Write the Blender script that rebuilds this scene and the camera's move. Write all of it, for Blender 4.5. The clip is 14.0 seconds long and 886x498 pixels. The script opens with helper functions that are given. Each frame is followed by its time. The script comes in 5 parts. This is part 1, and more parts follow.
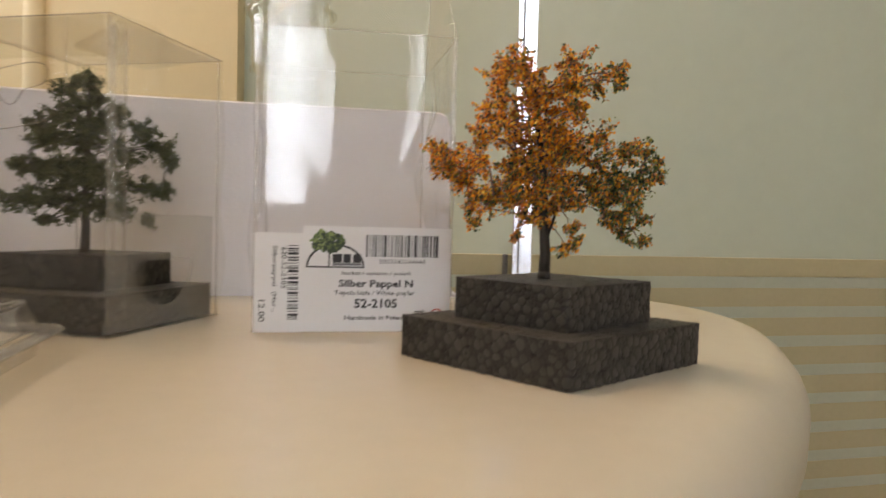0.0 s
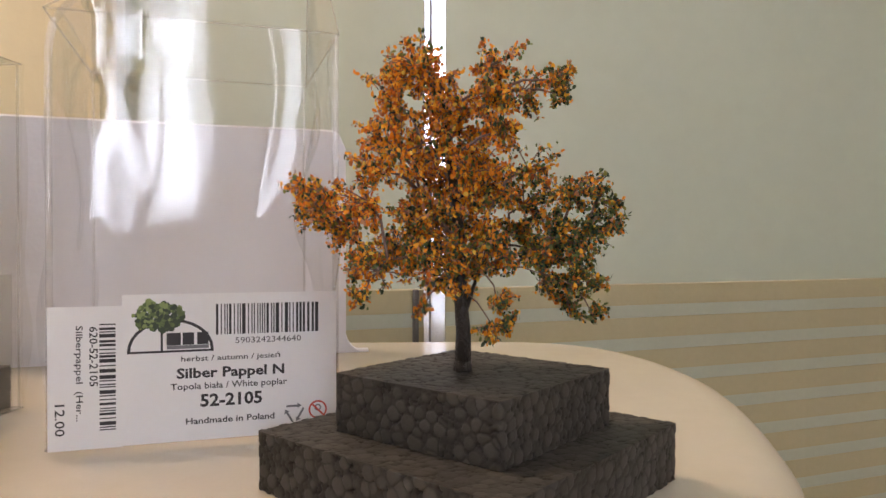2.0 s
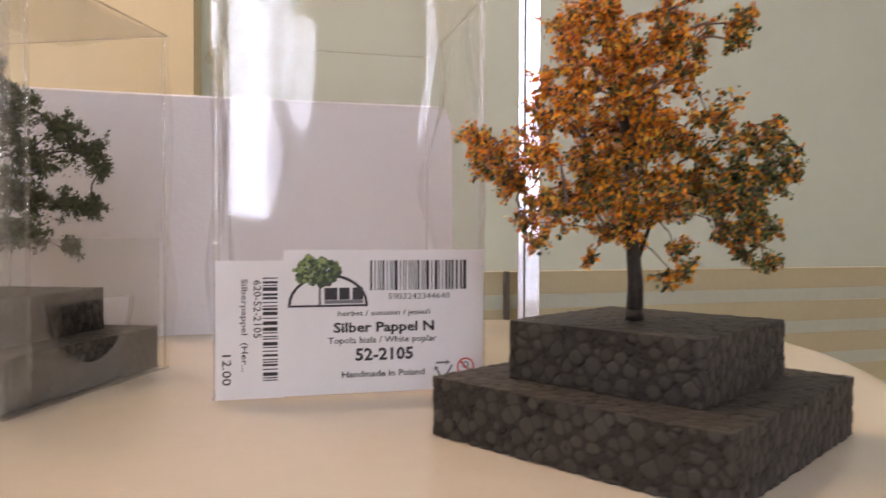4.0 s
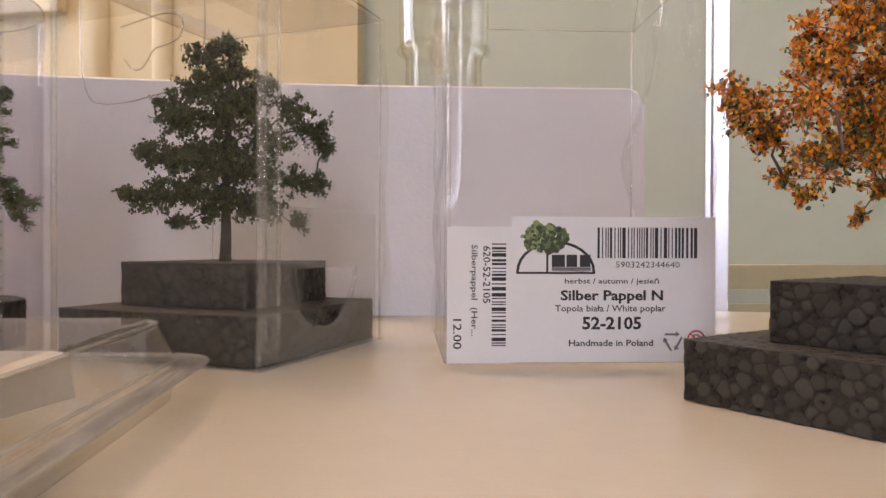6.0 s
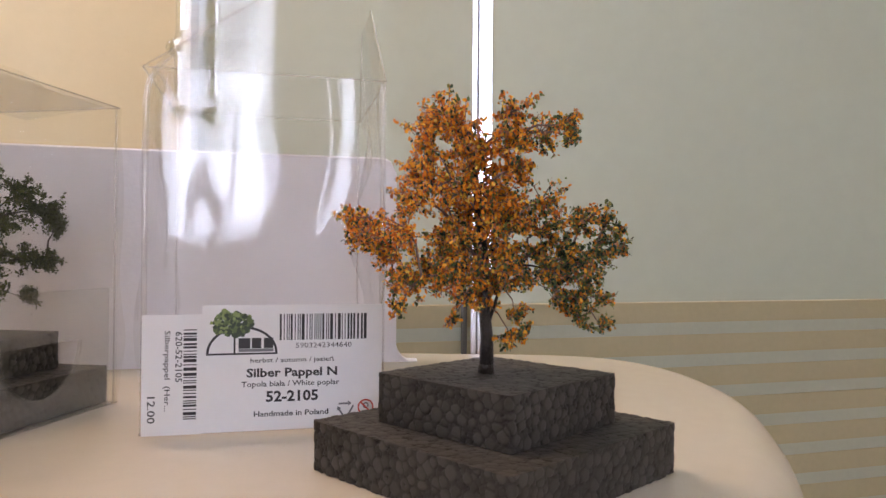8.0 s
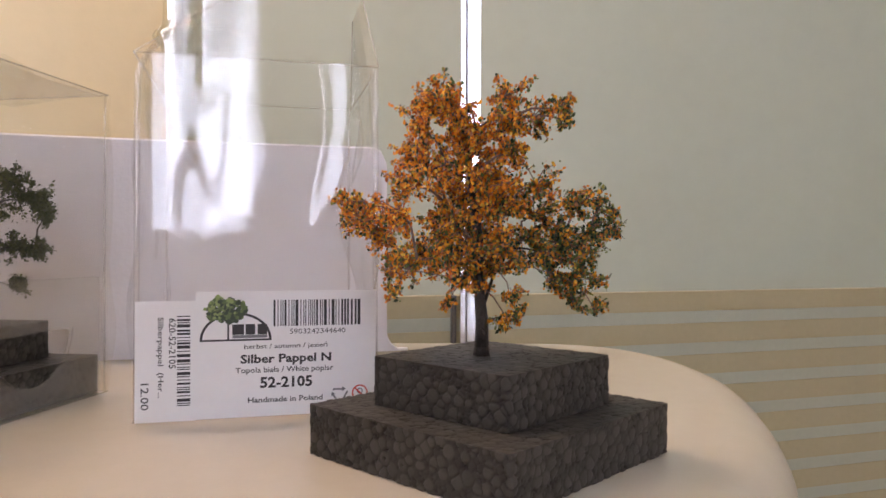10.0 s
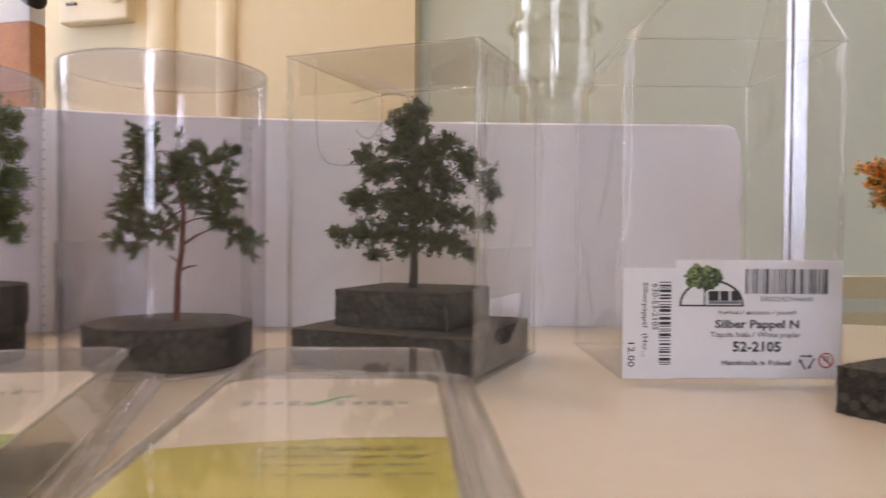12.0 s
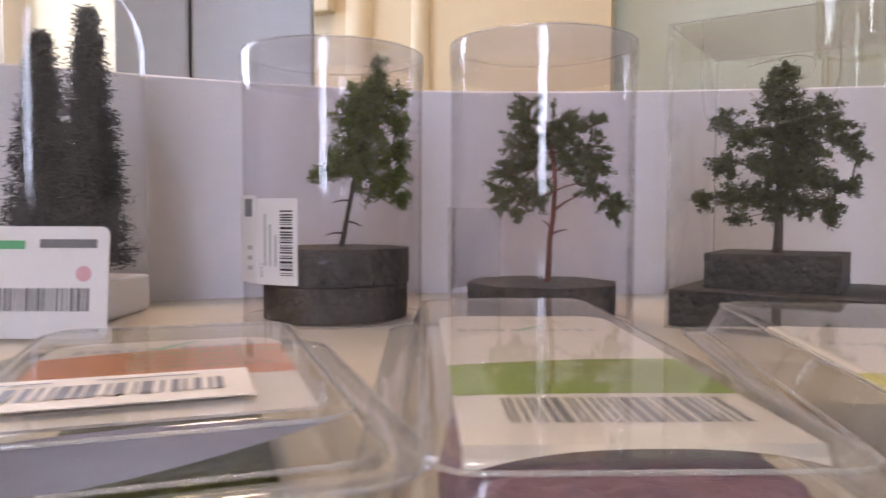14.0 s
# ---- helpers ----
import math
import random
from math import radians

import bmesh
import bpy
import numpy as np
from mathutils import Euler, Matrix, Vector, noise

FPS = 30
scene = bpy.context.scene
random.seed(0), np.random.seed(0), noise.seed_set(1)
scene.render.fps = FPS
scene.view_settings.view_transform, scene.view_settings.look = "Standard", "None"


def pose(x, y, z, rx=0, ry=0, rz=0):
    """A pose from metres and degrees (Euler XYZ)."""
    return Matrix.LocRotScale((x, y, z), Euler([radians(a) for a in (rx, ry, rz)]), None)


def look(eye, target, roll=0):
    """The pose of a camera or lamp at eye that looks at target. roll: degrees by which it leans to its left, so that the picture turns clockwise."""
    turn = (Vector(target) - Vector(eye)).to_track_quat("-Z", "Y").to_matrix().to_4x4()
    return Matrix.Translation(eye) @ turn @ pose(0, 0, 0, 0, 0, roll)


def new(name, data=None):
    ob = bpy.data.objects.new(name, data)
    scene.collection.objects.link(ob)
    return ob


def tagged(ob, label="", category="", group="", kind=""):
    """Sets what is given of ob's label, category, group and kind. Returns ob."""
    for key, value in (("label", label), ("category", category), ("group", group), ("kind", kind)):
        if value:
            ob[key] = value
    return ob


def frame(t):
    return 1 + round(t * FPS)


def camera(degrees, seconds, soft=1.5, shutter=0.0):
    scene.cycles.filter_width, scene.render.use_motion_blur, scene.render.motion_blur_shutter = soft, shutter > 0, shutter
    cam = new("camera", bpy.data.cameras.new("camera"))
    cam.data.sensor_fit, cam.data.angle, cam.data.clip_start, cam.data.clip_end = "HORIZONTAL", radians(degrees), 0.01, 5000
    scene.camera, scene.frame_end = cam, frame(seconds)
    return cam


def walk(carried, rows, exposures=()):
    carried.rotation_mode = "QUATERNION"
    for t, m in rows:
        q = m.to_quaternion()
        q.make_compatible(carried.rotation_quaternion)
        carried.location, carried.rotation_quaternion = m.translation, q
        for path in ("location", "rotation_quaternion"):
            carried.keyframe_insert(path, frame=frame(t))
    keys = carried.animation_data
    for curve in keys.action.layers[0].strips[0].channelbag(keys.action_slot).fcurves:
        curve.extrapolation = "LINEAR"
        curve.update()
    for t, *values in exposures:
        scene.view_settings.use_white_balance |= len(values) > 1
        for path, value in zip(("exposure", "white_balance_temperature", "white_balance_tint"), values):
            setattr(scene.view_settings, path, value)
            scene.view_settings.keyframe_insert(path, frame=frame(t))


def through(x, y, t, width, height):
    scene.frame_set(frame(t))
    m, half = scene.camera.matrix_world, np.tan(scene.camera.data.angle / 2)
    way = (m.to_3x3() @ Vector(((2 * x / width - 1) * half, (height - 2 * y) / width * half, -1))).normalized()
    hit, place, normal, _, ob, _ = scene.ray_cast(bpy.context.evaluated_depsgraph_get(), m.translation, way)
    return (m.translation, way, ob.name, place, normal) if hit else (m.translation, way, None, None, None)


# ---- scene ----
import itertools

DEG = 63.41
cam = camera(DEG, 14.0, shutter=0.4)
# seconds, eye, target, roll
ROWS = [
    (0.0, (0.0116, 0.0363, 0.0443), (-0.0024, 0.2357, 0.0377), 1.42),
    (0.5, (0.0185, 0.0747, 0.0565), (0.0169, 0.2746, 0.0497), 1.06),
    (1.0, (0.0228, 0.0977, 0.0588), (0.0302, 0.2974, 0.0535), 0.51),
    (1.5, (0.0192, 0.1102, 0.0585), (0.0299, 0.3099, 0.0552), 0.41),
    (2.0, (0.0159, 0.1097, 0.0584), (0.0256, 0.3094, 0.0555), 0.15),
    (2.2, (0.0155, 0.1066, 0.0584), (0.0236, 0.3064, 0.0567), 0.04),
    (4.3, (-0.0217, 0.1103, 0.0422), (-0.0328, 0.3099, 0.0387), 0.15),
    (4.5, (-0.0278, 0.1126, 0.0389), (-0.0467, 0.3117, 0.0362), 0.19),
    (5.0, (-0.0333, 0.1155, 0.0337), (-0.0676, 0.3125, 0.0323), 0.13),
    (5.5, (-0.0333, 0.1092, 0.0382), (-0.0742, 0.3050, 0.0368), 0.13),
    (6.0, (-0.0372, 0.1072, 0.0348), (-0.0800, 0.3026, 0.0337), 0.21),
    (6.5, (-0.0359, 0.1053, 0.0353), (-0.0795, 0.3005, 0.0338), 0.06),
    (7.0, (-0.0006, 0.0961, 0.0504), (-0.0340, 0.2933, 0.0503), 0.40),
    (7.5, (0.0175, 0.0845, 0.0583), (0.0008, 0.2838, 0.0599), 0.43),
    (7.7, (0.0236, 0.0818, 0.0598), (0.0132, 0.2815, 0.0614), 0.42),
    (9.8, (0.0198, 0.0769, 0.0559), (0.0192, 0.2769, 0.0579), 0.33),
    (10.0, (0.0209, 0.0791, 0.0565), (0.0181, 0.2791, 0.0567), 0.11),
    (10.5, (0.0081, 0.0768, 0.0551), (0.0007, 0.2767, 0.0535), 0.17),
    (11.0, (-0.0178, 0.0697, 0.0514), (-0.0375, 0.2687, 0.0509), 0.39),
    (11.5, (-0.0563, 0.0637, 0.0512), (-0.0904, 0.2608, 0.0486), 0.49),
    (12.0, (-0.0791, 0.0484, 0.0509), (-0.1278, 0.2424, 0.0469), 0.42),
    (12.5, (-0.0986, 0.0330, 0.0505), (-0.1600, 0.2233, 0.0455), 0.33),
    (13.0, (-0.1110, 0.0260, 0.0449), (-0.1814, 0.2131, 0.0382), 0.29),
    (13.5, (-0.1381, 0.0198, 0.0428), (-0.2157, 0.2040, 0.0349), 0.30),
    (14.0, (-0.1616, 0.0066, 0.0435), (-0.2467, 0.1874, 0.0343), 0.21),
]
EXPOSE = [(0.0, -0.31, 7100, 15), (1.5, -0.21, 6700, 18), (5.0, -0.16, 6650, 26), (6.6, -0.18, 6650, 26), (7.0, -0.21, 6450, 25), (7.5, -0.18, 6300, 24), (11.0, -0.2, 6430, 26), (12.5, -0.18, 6330, 25), (14.0, -0.08, 6000, 27)]
walk(cam, [(t, look(eye, target, roll)) for t, eye, target, roll in ROWS], EXPOSE)

# ---- world and light ----
world = bpy.data.worlds.new("world")
scene.world = world
world.use_nodes = True
wn = world.node_tree.nodes
sky = wn.new("ShaderNodeTexSky")
sky.sky_type, sky.sun_disc = "NISHITA", False
sky.sun_elevation, sky.sun_rotation = radians(35), radians(200)
world.node_tree.links.new(sky.outputs[0], wn["Background"].inputs["Color"])
wn["Background"].inputs["Strength"].default_value = 0.1
scene.cycles.transparent_max_bounces = 32

LAMP_WATTS = 17.0       # unseen ceiling lamp, added as the warm source
SKY_GLOW = 19.0          # overcast sky outside the window
WIN_X, WIN_W, WIN_Z0, WIN_Z1, WIN_Y = 0.07, 0.33, 0.06, 1.45, -1.15
FLOOR, CEIL = -0.74, 1.75
ROOM = (-1.9, 1.5, -1.15, 1.24)


# ---- materials ----
def nodes_of(name):
    m = bpy.data.materials.new(name)
    m.use_nodes = True
    t = m.node_tree
    return m, t.nodes, t.links, t.nodes["Principled BSDF"]


def paint(name, colour, rough=0.5, vary=0.06, scale=30.0, bump=0.0, bump_scale=200.0, metal=0.0, spots=0.0):
    """A surface with colour variation at two scales and fine relief."""
    m, n, l, b = nodes_of(name)
    co = n.new("ShaderNodeTexCoord")
    big, small = n.new("ShaderNodeTexNoise"), n.new("ShaderNodeTexNoise")
    big.inputs["Scale"].default_value, small.inputs["Scale"].default_value = scale, scale * 9
    big.inputs["Detail"].default_value = 3
    for x in (big, small):
        l.new(co.outputs["Object"], x.inputs["Vector"])
    add = n.new("ShaderNodeMath")
    add.operation = "ADD"
    l.new(big.outputs["Fac"], add.inputs[0])
    l.new(small.outputs["Fac"], add.inputs[1])
    ramp = n.new("ShaderNodeMapRange")
    ramp.inputs["From Min"].default_value, ramp.inputs["From Max"].default_value = 0.6, 1.4
    ramp.inputs["To Min"].default_value, ramp.inputs["To Max"].default_value = 1 - vary, 1 + vary
    l.new(add.outputs[0], ramp.inputs["Value"])
    mix = n.new("ShaderNodeVectorMath")
    mix.operation = "SCALE"
    mix.inputs[0].default_value = colour[:3]
    l.new(ramp.outputs[0], mix.inputs["Scale"])
    l.new(mix.outputs[0], b.inputs["Base Color"])
    b.inputs["Roughness"].default_value, b.inputs["Metallic"].default_value = rough, metal
    if bump:
        tex, bp = n.new("ShaderNodeTexNoise"), n.new("ShaderNodeBump")
        tex.inputs["Scale"].default_value = bump_scale
        bp.inputs["Strength"].default_value, bp.inputs["Distance"].default_value = bump, 0.001
        l.new(co.outputs["Object"], tex.inputs["Vector"])
        l.new(tex.outputs["Fac"], bp.inputs["Height"])
        l.new(bp.outputs[0], b.inputs["Normal"])
    return m


def film(name, tint=(0.96, 0.96, 0.95), gloss=1.0, rough=0.03, haze=0.02, ior=1.5, graze=0.6):
    """Thin clear plastic: lets light through, mirrors by Fresnel, with a trace of diffuse haze that also stands in for
    veiling reflections.
    """
    m, n, l, b = nodes_of(name)
    n.remove(b)
    tr, gl, df = n.new("ShaderNodeBsdfTransparent"), n.new("ShaderNodeBsdfGlossy"), n.new("ShaderNodeBsdfDiffuse")
    tr.inputs["Color"].default_value = (*tint, 1)
    gl.inputs["Roughness"].default_value = rough
    df.inputs["Color"].default_value = (0.8, 0.8, 0.8, 1)
    lw, pw, mul = n.new("ShaderNodeLayerWeight"), n.new("ShaderNodeMath"), n.new("ShaderNodeMath")
    lw.inputs["Blend"].default_value = 0.5
    pw.operation, mul.operation, mul.use_clamp = "POWER", "MULTIPLY_ADD", True
    pw.inputs[1].default_value = 4.0
    f0 = ((ior - 1) / (ior + 1)) ** 2
    mul.inputs[1].default_value, mul.inputs[2].default_value = min(1.0, gloss) * graze, f0 * gloss
    l.new(lw.outputs["Facing"], pw.inputs[0])
    l.new(pw.outputs[0], mul.inputs[0])
    m1, m2 = n.new("ShaderNodeMixShader"), n.new("ShaderNodeMixShader")
    m1.inputs[0].default_value = haze
    l.new(tr.outputs[0], m1.inputs[1])
    l.new(df.outputs[0], m1.inputs[2])
    l.new(mul.outputs[0], m2.inputs[0])
    l.new(m1.outputs[0], m2.inputs[1])
    l.new(gl.outputs[0], m2.inputs[2])
    l.new(m2.outputs[0], n["Material Output"].inputs["Surface"])
    return m


def flakes(name, colours, rough=0.6, through=0.25):
    """Leaf flock: each flake takes its own colour."""
    m, n, l, b = nodes_of(name)
    g, ramp = n.new("ShaderNodeNewGeometry"), n.new("ShaderNodeValToRGB")
    ramp.color_ramp.interpolation = "CONSTANT"
    el = ramp.color_ramp.elements
    for i, c in enumerate(colours):
        e = el[i] if i < 2 else el.new(i / len(colours))
        e.position = i / len(colours)
        e.color = (*c, 1)
    l.new(g.outputs["Random Per Island"], ramp.inputs[0])
    l.new(ramp.outputs[0], b.inputs["Base Color"])
    b.inputs["Roughness"].default_value = rough
    tl, mx = n.new("ShaderNodeBsdfTranslucent"), n.new("ShaderNodeMixShader")
    l.new(ramp.outputs[0], tl.inputs["Color"])
    mx.inputs[0].default_value = through
    l.new(b.outputs[0], mx.inputs[1])
    l.new(tl.outputs[0], mx.inputs[2])
    l.new(mx.outputs[0], n["Material Output"].inputs["Surface"])
    return m


def foam_material():
    """Charcoal expanded foam: beads of slightly different grey with tight joints."""
    m, n, l, b = nodes_of("black_bead_foam")
    at, ns = n.new("ShaderNodeAttribute"), n.new("ShaderNodeTexNoise")
    at.attribute_name = "bead"
    ns.inputs["Scale"].default_value = 1400
    co = n.new("ShaderNodeTexCoord")
    l.new(co.outputs["Object"], ns.inputs["Vector"])
    ramp = n.new("ShaderNodeValToRGB")
    ramp.color_ramp.elements[0].color = (0.004, 0.004, 0.004, 1)
    ramp.color_ramp.elements[1].color = (0.082, 0.075, 0.066, 1)
    mul = n.new("ShaderNodeMath")
    mul.operation = "MULTIPLY_ADD"
    mul.inputs[1].default_value = 0.16
    l.new(ns.outputs["Fac"], mul.inputs[0])
    mv = n.new("ShaderNodeMath")
    mv.operation = "MULTIPLY"
    mv.inputs[1].default_value = 0.84
    l.new(at.outputs["Fac"], mv.inputs[0])
    l.new(mv.outputs[0], mul.inputs[2])
    l.new(mul.outputs[0], ramp.inputs[0])
    l.new(ramp.outputs[0], b.inputs["Base Color"])
    b.inputs["Roughness"].default_value = 0.6
    b.inputs["Specular IOR Level"].default_value = 0.3
    bp = n.new("ShaderNodeBump")
    bp.inputs["Strength"].default_value, bp.inputs["Distance"].default_value = 0.25, 0.0004
    l.new(ns.outputs["Fac"], bp.inputs["Height"])
    l.new(bp.outputs[0], b.inputs["Normal"])
    return m


def glow(name, colour, strength):
    m, n, l, b = nodes_of(name)
    n.remove(b)
    e = n.new("ShaderNodeEmission")
    e.inputs["Color"].default_value, e.inputs["Strength"].default_value = (*colour, 1), strength
    l.new(e.outputs[0], n["Material Output"].inputs["Surface"])
    return m


WHITE_TABLE = paint("white_moulded_plastic", (0.60, 0.547, 0.445), 0.25, 0.025, 12, 0.03, 900)
WHITE_CARD = paint("white_board", (0.70, 0.68, 0.70), 0.6, 0.02, 15, 0.1, 500)
INSERT = paint("off_white_insert", (0.66, 0.61, 0.53), 0.55, 0.03, 60)
PAPER = paint("white_paper", (0.72, 0.71, 0.71), 0.55, 0.015, 60)
INK = paint("black_ink", (0.015, 0.015, 0.018), 0.5, 0.1, 300)
GREY_INK = paint("grey_ink", (0.16, 0.16, 0.17), 0.5, 0.1, 300)
MID_INK = paint("olive_ink", (0.31, 0.30, 0.06), 0.5, 0.1, 300)
BRAND_INK = paint("faded_grey_ink", (0.36, 0.37, 0.36), 0.5, 0.1, 300)
PALE_INK = paint("pale_ink", (0.42, 0.44, 0.44), 0.5, 0.1, 300)
RED_INK = paint("red_ink", (0.55, 0.06, 0.04), 0.5, 0.1, 300)
PINK_INK = paint("pink_ink", (0.62, 0.36, 0.40), 0.5, 0.1, 300)
LEAF_INK = paint("green_ink", (0.085, 0.13, 0.035), 0.5, 0.5, 900)
LIGHT_LEAF_INK = paint("light_green_ink", (0.20, 0.26, 0.08), 0.5, 0.3, 900)
DARK_LEAF_INK = paint("dark_green_ink", (0.025, 0.045, 0.018), 0.5, 0.4, 900)
YELLOW_INK = paint("olive_yellow_ink", (0.46, 0.41, 0.05), 0.45, 0.06, 80)
LIME_INK = paint("lime_green_ink", (0.20, 0.30, 0.012), 0.45, 0.06, 80)
ORANGE_INK = paint("orange_ink", (0.56, 0.19, 0.025), 0.45, 0.08, 80)
GREEN_INK = paint("mint_green_ink", (0.12, 0.40, 0.20), 0.45, 0.06, 80)
LILAC = paint("lilac_paper", (0.22, 0.205, 0.255), 0.5, 0.08, 60)
PLUM = paint("plum_flock", (0.15, 0.06, 0.08), 0.8, 0.3, 300, 0.6, 900)
MOSS = paint("moss_flock", (0.072, 0.074, 0.020), 0.85, 0.35, 300, 0.8, 900)
PALE_FLOCK = paint("pale_grey_flock", (0.50, 0.48, 0.35), 0.85, 0.12, 300, 0.3, 900)
FOAM = foam_material()
FILM = film("clear_film", (0.98, 0.98, 0.978), 0.85, 0.035, 0.015)
TUBE = film("clear_tube_film", (0.977, 0.97, 0.976), 0.8, 0.035, 0.007)
SIDE_FILM = film("clear_side_film", (0.96, 0.955, 0.93), 0.45, 0.05, 0.022)
# haze on the box front partly stands in for a reflection of the room
HAZY = film("clear_hazy_box_film", (0.94, 0.93, 0.895), 0.8, 0.05, 0.024)
FRONT = film("clear_front_film", (0.98, 0.98, 0.98), 0.88, 0.018, 0.02, graze=0.45)
FOLD = film("clear_rounded_fold", (0.985, 0.985, 0.985), 3.2, 0.06, 0.02)
STIFF = film("clear_stiff_plastic", (0.955, 0.955, 0.93), 1.0, 0.05, 0.065, graze=0.8)
SOFT_FOLD = film("clear_soft_fold", (0.96, 0.96, 0.95), 1.4, 0.08, 0.08)
SOFT_EDGE = film("clear_soft_edge", (0.965, 0.965, 0.955), 1.6, 0.08, 0.12)
BEAD = film("clear_milky_bead", (0.95, 0.95, 0.92), 1.6, 0.12, 0.22)
# dome haze partly stands in for the side window's reflection
DOME = film("clear_dome_film", (0.96, 0.965, 0.97), 1.4, 0.10, 0.045)
THIN_PAPER = film("thin_translucent_paper", (0.94, 0.94, 0.95), 0.6, 0.3, 0.22)
EDGE = film("clear_folded_edge", (0.88, 0.88, 0.86), 1.6, 0.08, 0.16)
GLASS = film("clear_glass", (0.97, 0.97, 0.93), 2.4, 0.01, 0.0)
# VEIL is film with more diffuse haze than the plain panels
VEIL = film("clear_veiled_film", (0.96, 0.96, 0.955), 0.8, 0.06, 0.06)
FROST = film("clear_double_film", (0.94, 0.94, 0.935), 1.0, 0.15, 0.13)
RIM = film("clear_moulded_rim", (0.97, 0.97, 0.98), 0.6, 0.12, 0.15)
LID = film("clear_hazy_lid", (0.97, 0.97, 0.985), 1.5, 0.15, 0.05)
BARK = paint("dark_bark", (0.022, 0.017, 0.014), 0.42, 0.35, 600, 0.7, 1500)
GREY_BARK = paint("grey_bark", (0.055, 0.046, 0.038), 0.8, 0.35, 600, 0.7, 1500)
RED_BARK = paint("reddish_bark", (0.16, 0.05, 0.035), 0.8, 0.35, 600, 0.7, 1500)
TWIG = paint("mauve_brown_twig", (0.19, 0.125, 0.10), 0.8, 0.3, 600)
AUTUMN = flakes("autumn_flakes", [(0.92, 0.34, 0.025), (0.66, 0.17, 0.02), (0.95, 0.48, 0.04), (0.42, 0.12, 0.025), (0.90, 0.34, 0.025), (0.86, 0.58, 0.09), (0.82, 0.25, 0.02), (0.88, 0.32, 0.02), (0.50, 0.25, 0.13)], through=0.35)
AUTUMN_GREEN = flakes("fading_green_flakes", [(0.11, 0.16, 0.05), (0.055, 0.095, 0.05), (0.25, 0.25, 0.06), (0.03, 0.055, 0.03), (0.55, 0.22, 0.02), (0.16, 0.20, 0.07)], through=0.3)
OAK_GREEN = flakes("dark_green_flakes", [(0.036, 0.054, 0.015), (0.056, 0.074, 0.020), (0.022, 0.036, 0.013), (0.085, 0.105, 0.028)])
PINE_GREEN = flakes("pine_green_flakes", [(0.046, 0.075, 0.020), (0.070, 0.110, 0.025), (0.031, 0.052, 0.015), (0.100, 0.14, 0.030)])
BIRCH_GREEN = flakes("birch_green_flakes", [(0.074, 0.105, 0.014), (0.104, 0.15, 0.020), (0.048, 0.07, 0.012), (0.150, 0.19, 0.028)])
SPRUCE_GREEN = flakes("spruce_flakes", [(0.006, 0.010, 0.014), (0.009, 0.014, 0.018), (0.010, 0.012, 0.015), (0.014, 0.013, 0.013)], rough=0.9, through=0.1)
YELLOW_WALL = paint("cream_wall_paint", (0.61, 0.52, 0.325), 0.7, 0.03, 4, 0.15, 120)
GREEN_WALL = paint("sage_wall_paint", (0.47, 0.527, 0.440), 0.6, 0.03, 4, 0.1, 120)
ROOM_WALL = paint("off_white_wall_paint", (0.68, 0.62, 0.50), 0.75, 0.03, 4, 0.15, 120)
CEILING_PAINT = paint("ceiling_paint", (0.78, 0.75, 0.68), 0.8, 0.03, 4, 0.15, 120)
FLOOR_WOOD = paint("floor_wood", (0.30, 0.20, 0.11), 0.45, 0.2, 6, 0.1, 90)
TAN = paint("tan_stripe_paint", (0.45, 0.40, 0.24), 0.6, 0.04, 20, 0.1, 300)
SAGE = paint("pale_sage_stripe_paint", (0.44, 0.475, 0.385), 0.6, 0.04, 20, 0.1, 300)
STEEL = paint("brushed_steel", (0.64, 0.66, 0.71), 0.27, 0.03, 40, metal=1.0)
GREY_PANEL = paint("grey_lacquer", (0.37, 0.358, 0.34), 0.24, 0.04, 10)
DARK_GREY = paint("dark_grey_plastic", (0.12, 0.12, 0.12), 0.5, 0.1, 60)
BLACK = paint("black_plastic", (0.02, 0.02, 0.02), 0.35, 0.1, 60)
ORANGE_WOOD = paint("orange_wood", (0.48, 0.20, 0.07), 0.5, 0.15, 40, 0.2, 200)
CREAM_PLASTIC = paint("cream_plastic", (0.61, 0.53, 0.345), 0.4, 0.03, 40)
WINDOW_WHITE = paint("white_window_paint", (0.75, 0.75, 0.73), 0.4, 0.03, 20)
SKY_OUT = glow("overcast_sky", (0.78, 0.88, 1.0), SKY_GLOW)
SIDE_SKY = glow("side_sky", (0.78, 0.88, 1.0), 12.0)
LAMP_GLOW = glow("added_lamp_diffuser", (1.0, 0.74, 0.46), 6.0)


# ---- building helpers ----
def thing(name, x, y, z=0.0, rz=0.0, label="", category="", group="", kind=""):
    e = new(name)
    e.empty_display_size = 0.01
    e.matrix_basis = pose(x, y, z, 0, 0, rz)
    return tagged(e, label, category, group, kind)


def mesh_ob(name, me, material, parent=None, label="", smooth=False):
    me.materials.append(material)
    if smooth:
        me.shade_smooth()
    ob = new(name, me)
    if parent is not None:
        ob.parent = parent
    return tagged(ob, label)


def part(name, bm, material, parent=None, label="", smooth=False):
    me = bpy.data.meshes.new(name)
    bm.to_mesh(me)
    bm.free()
    return mesh_ob(name, me, material, parent, label, smooth)


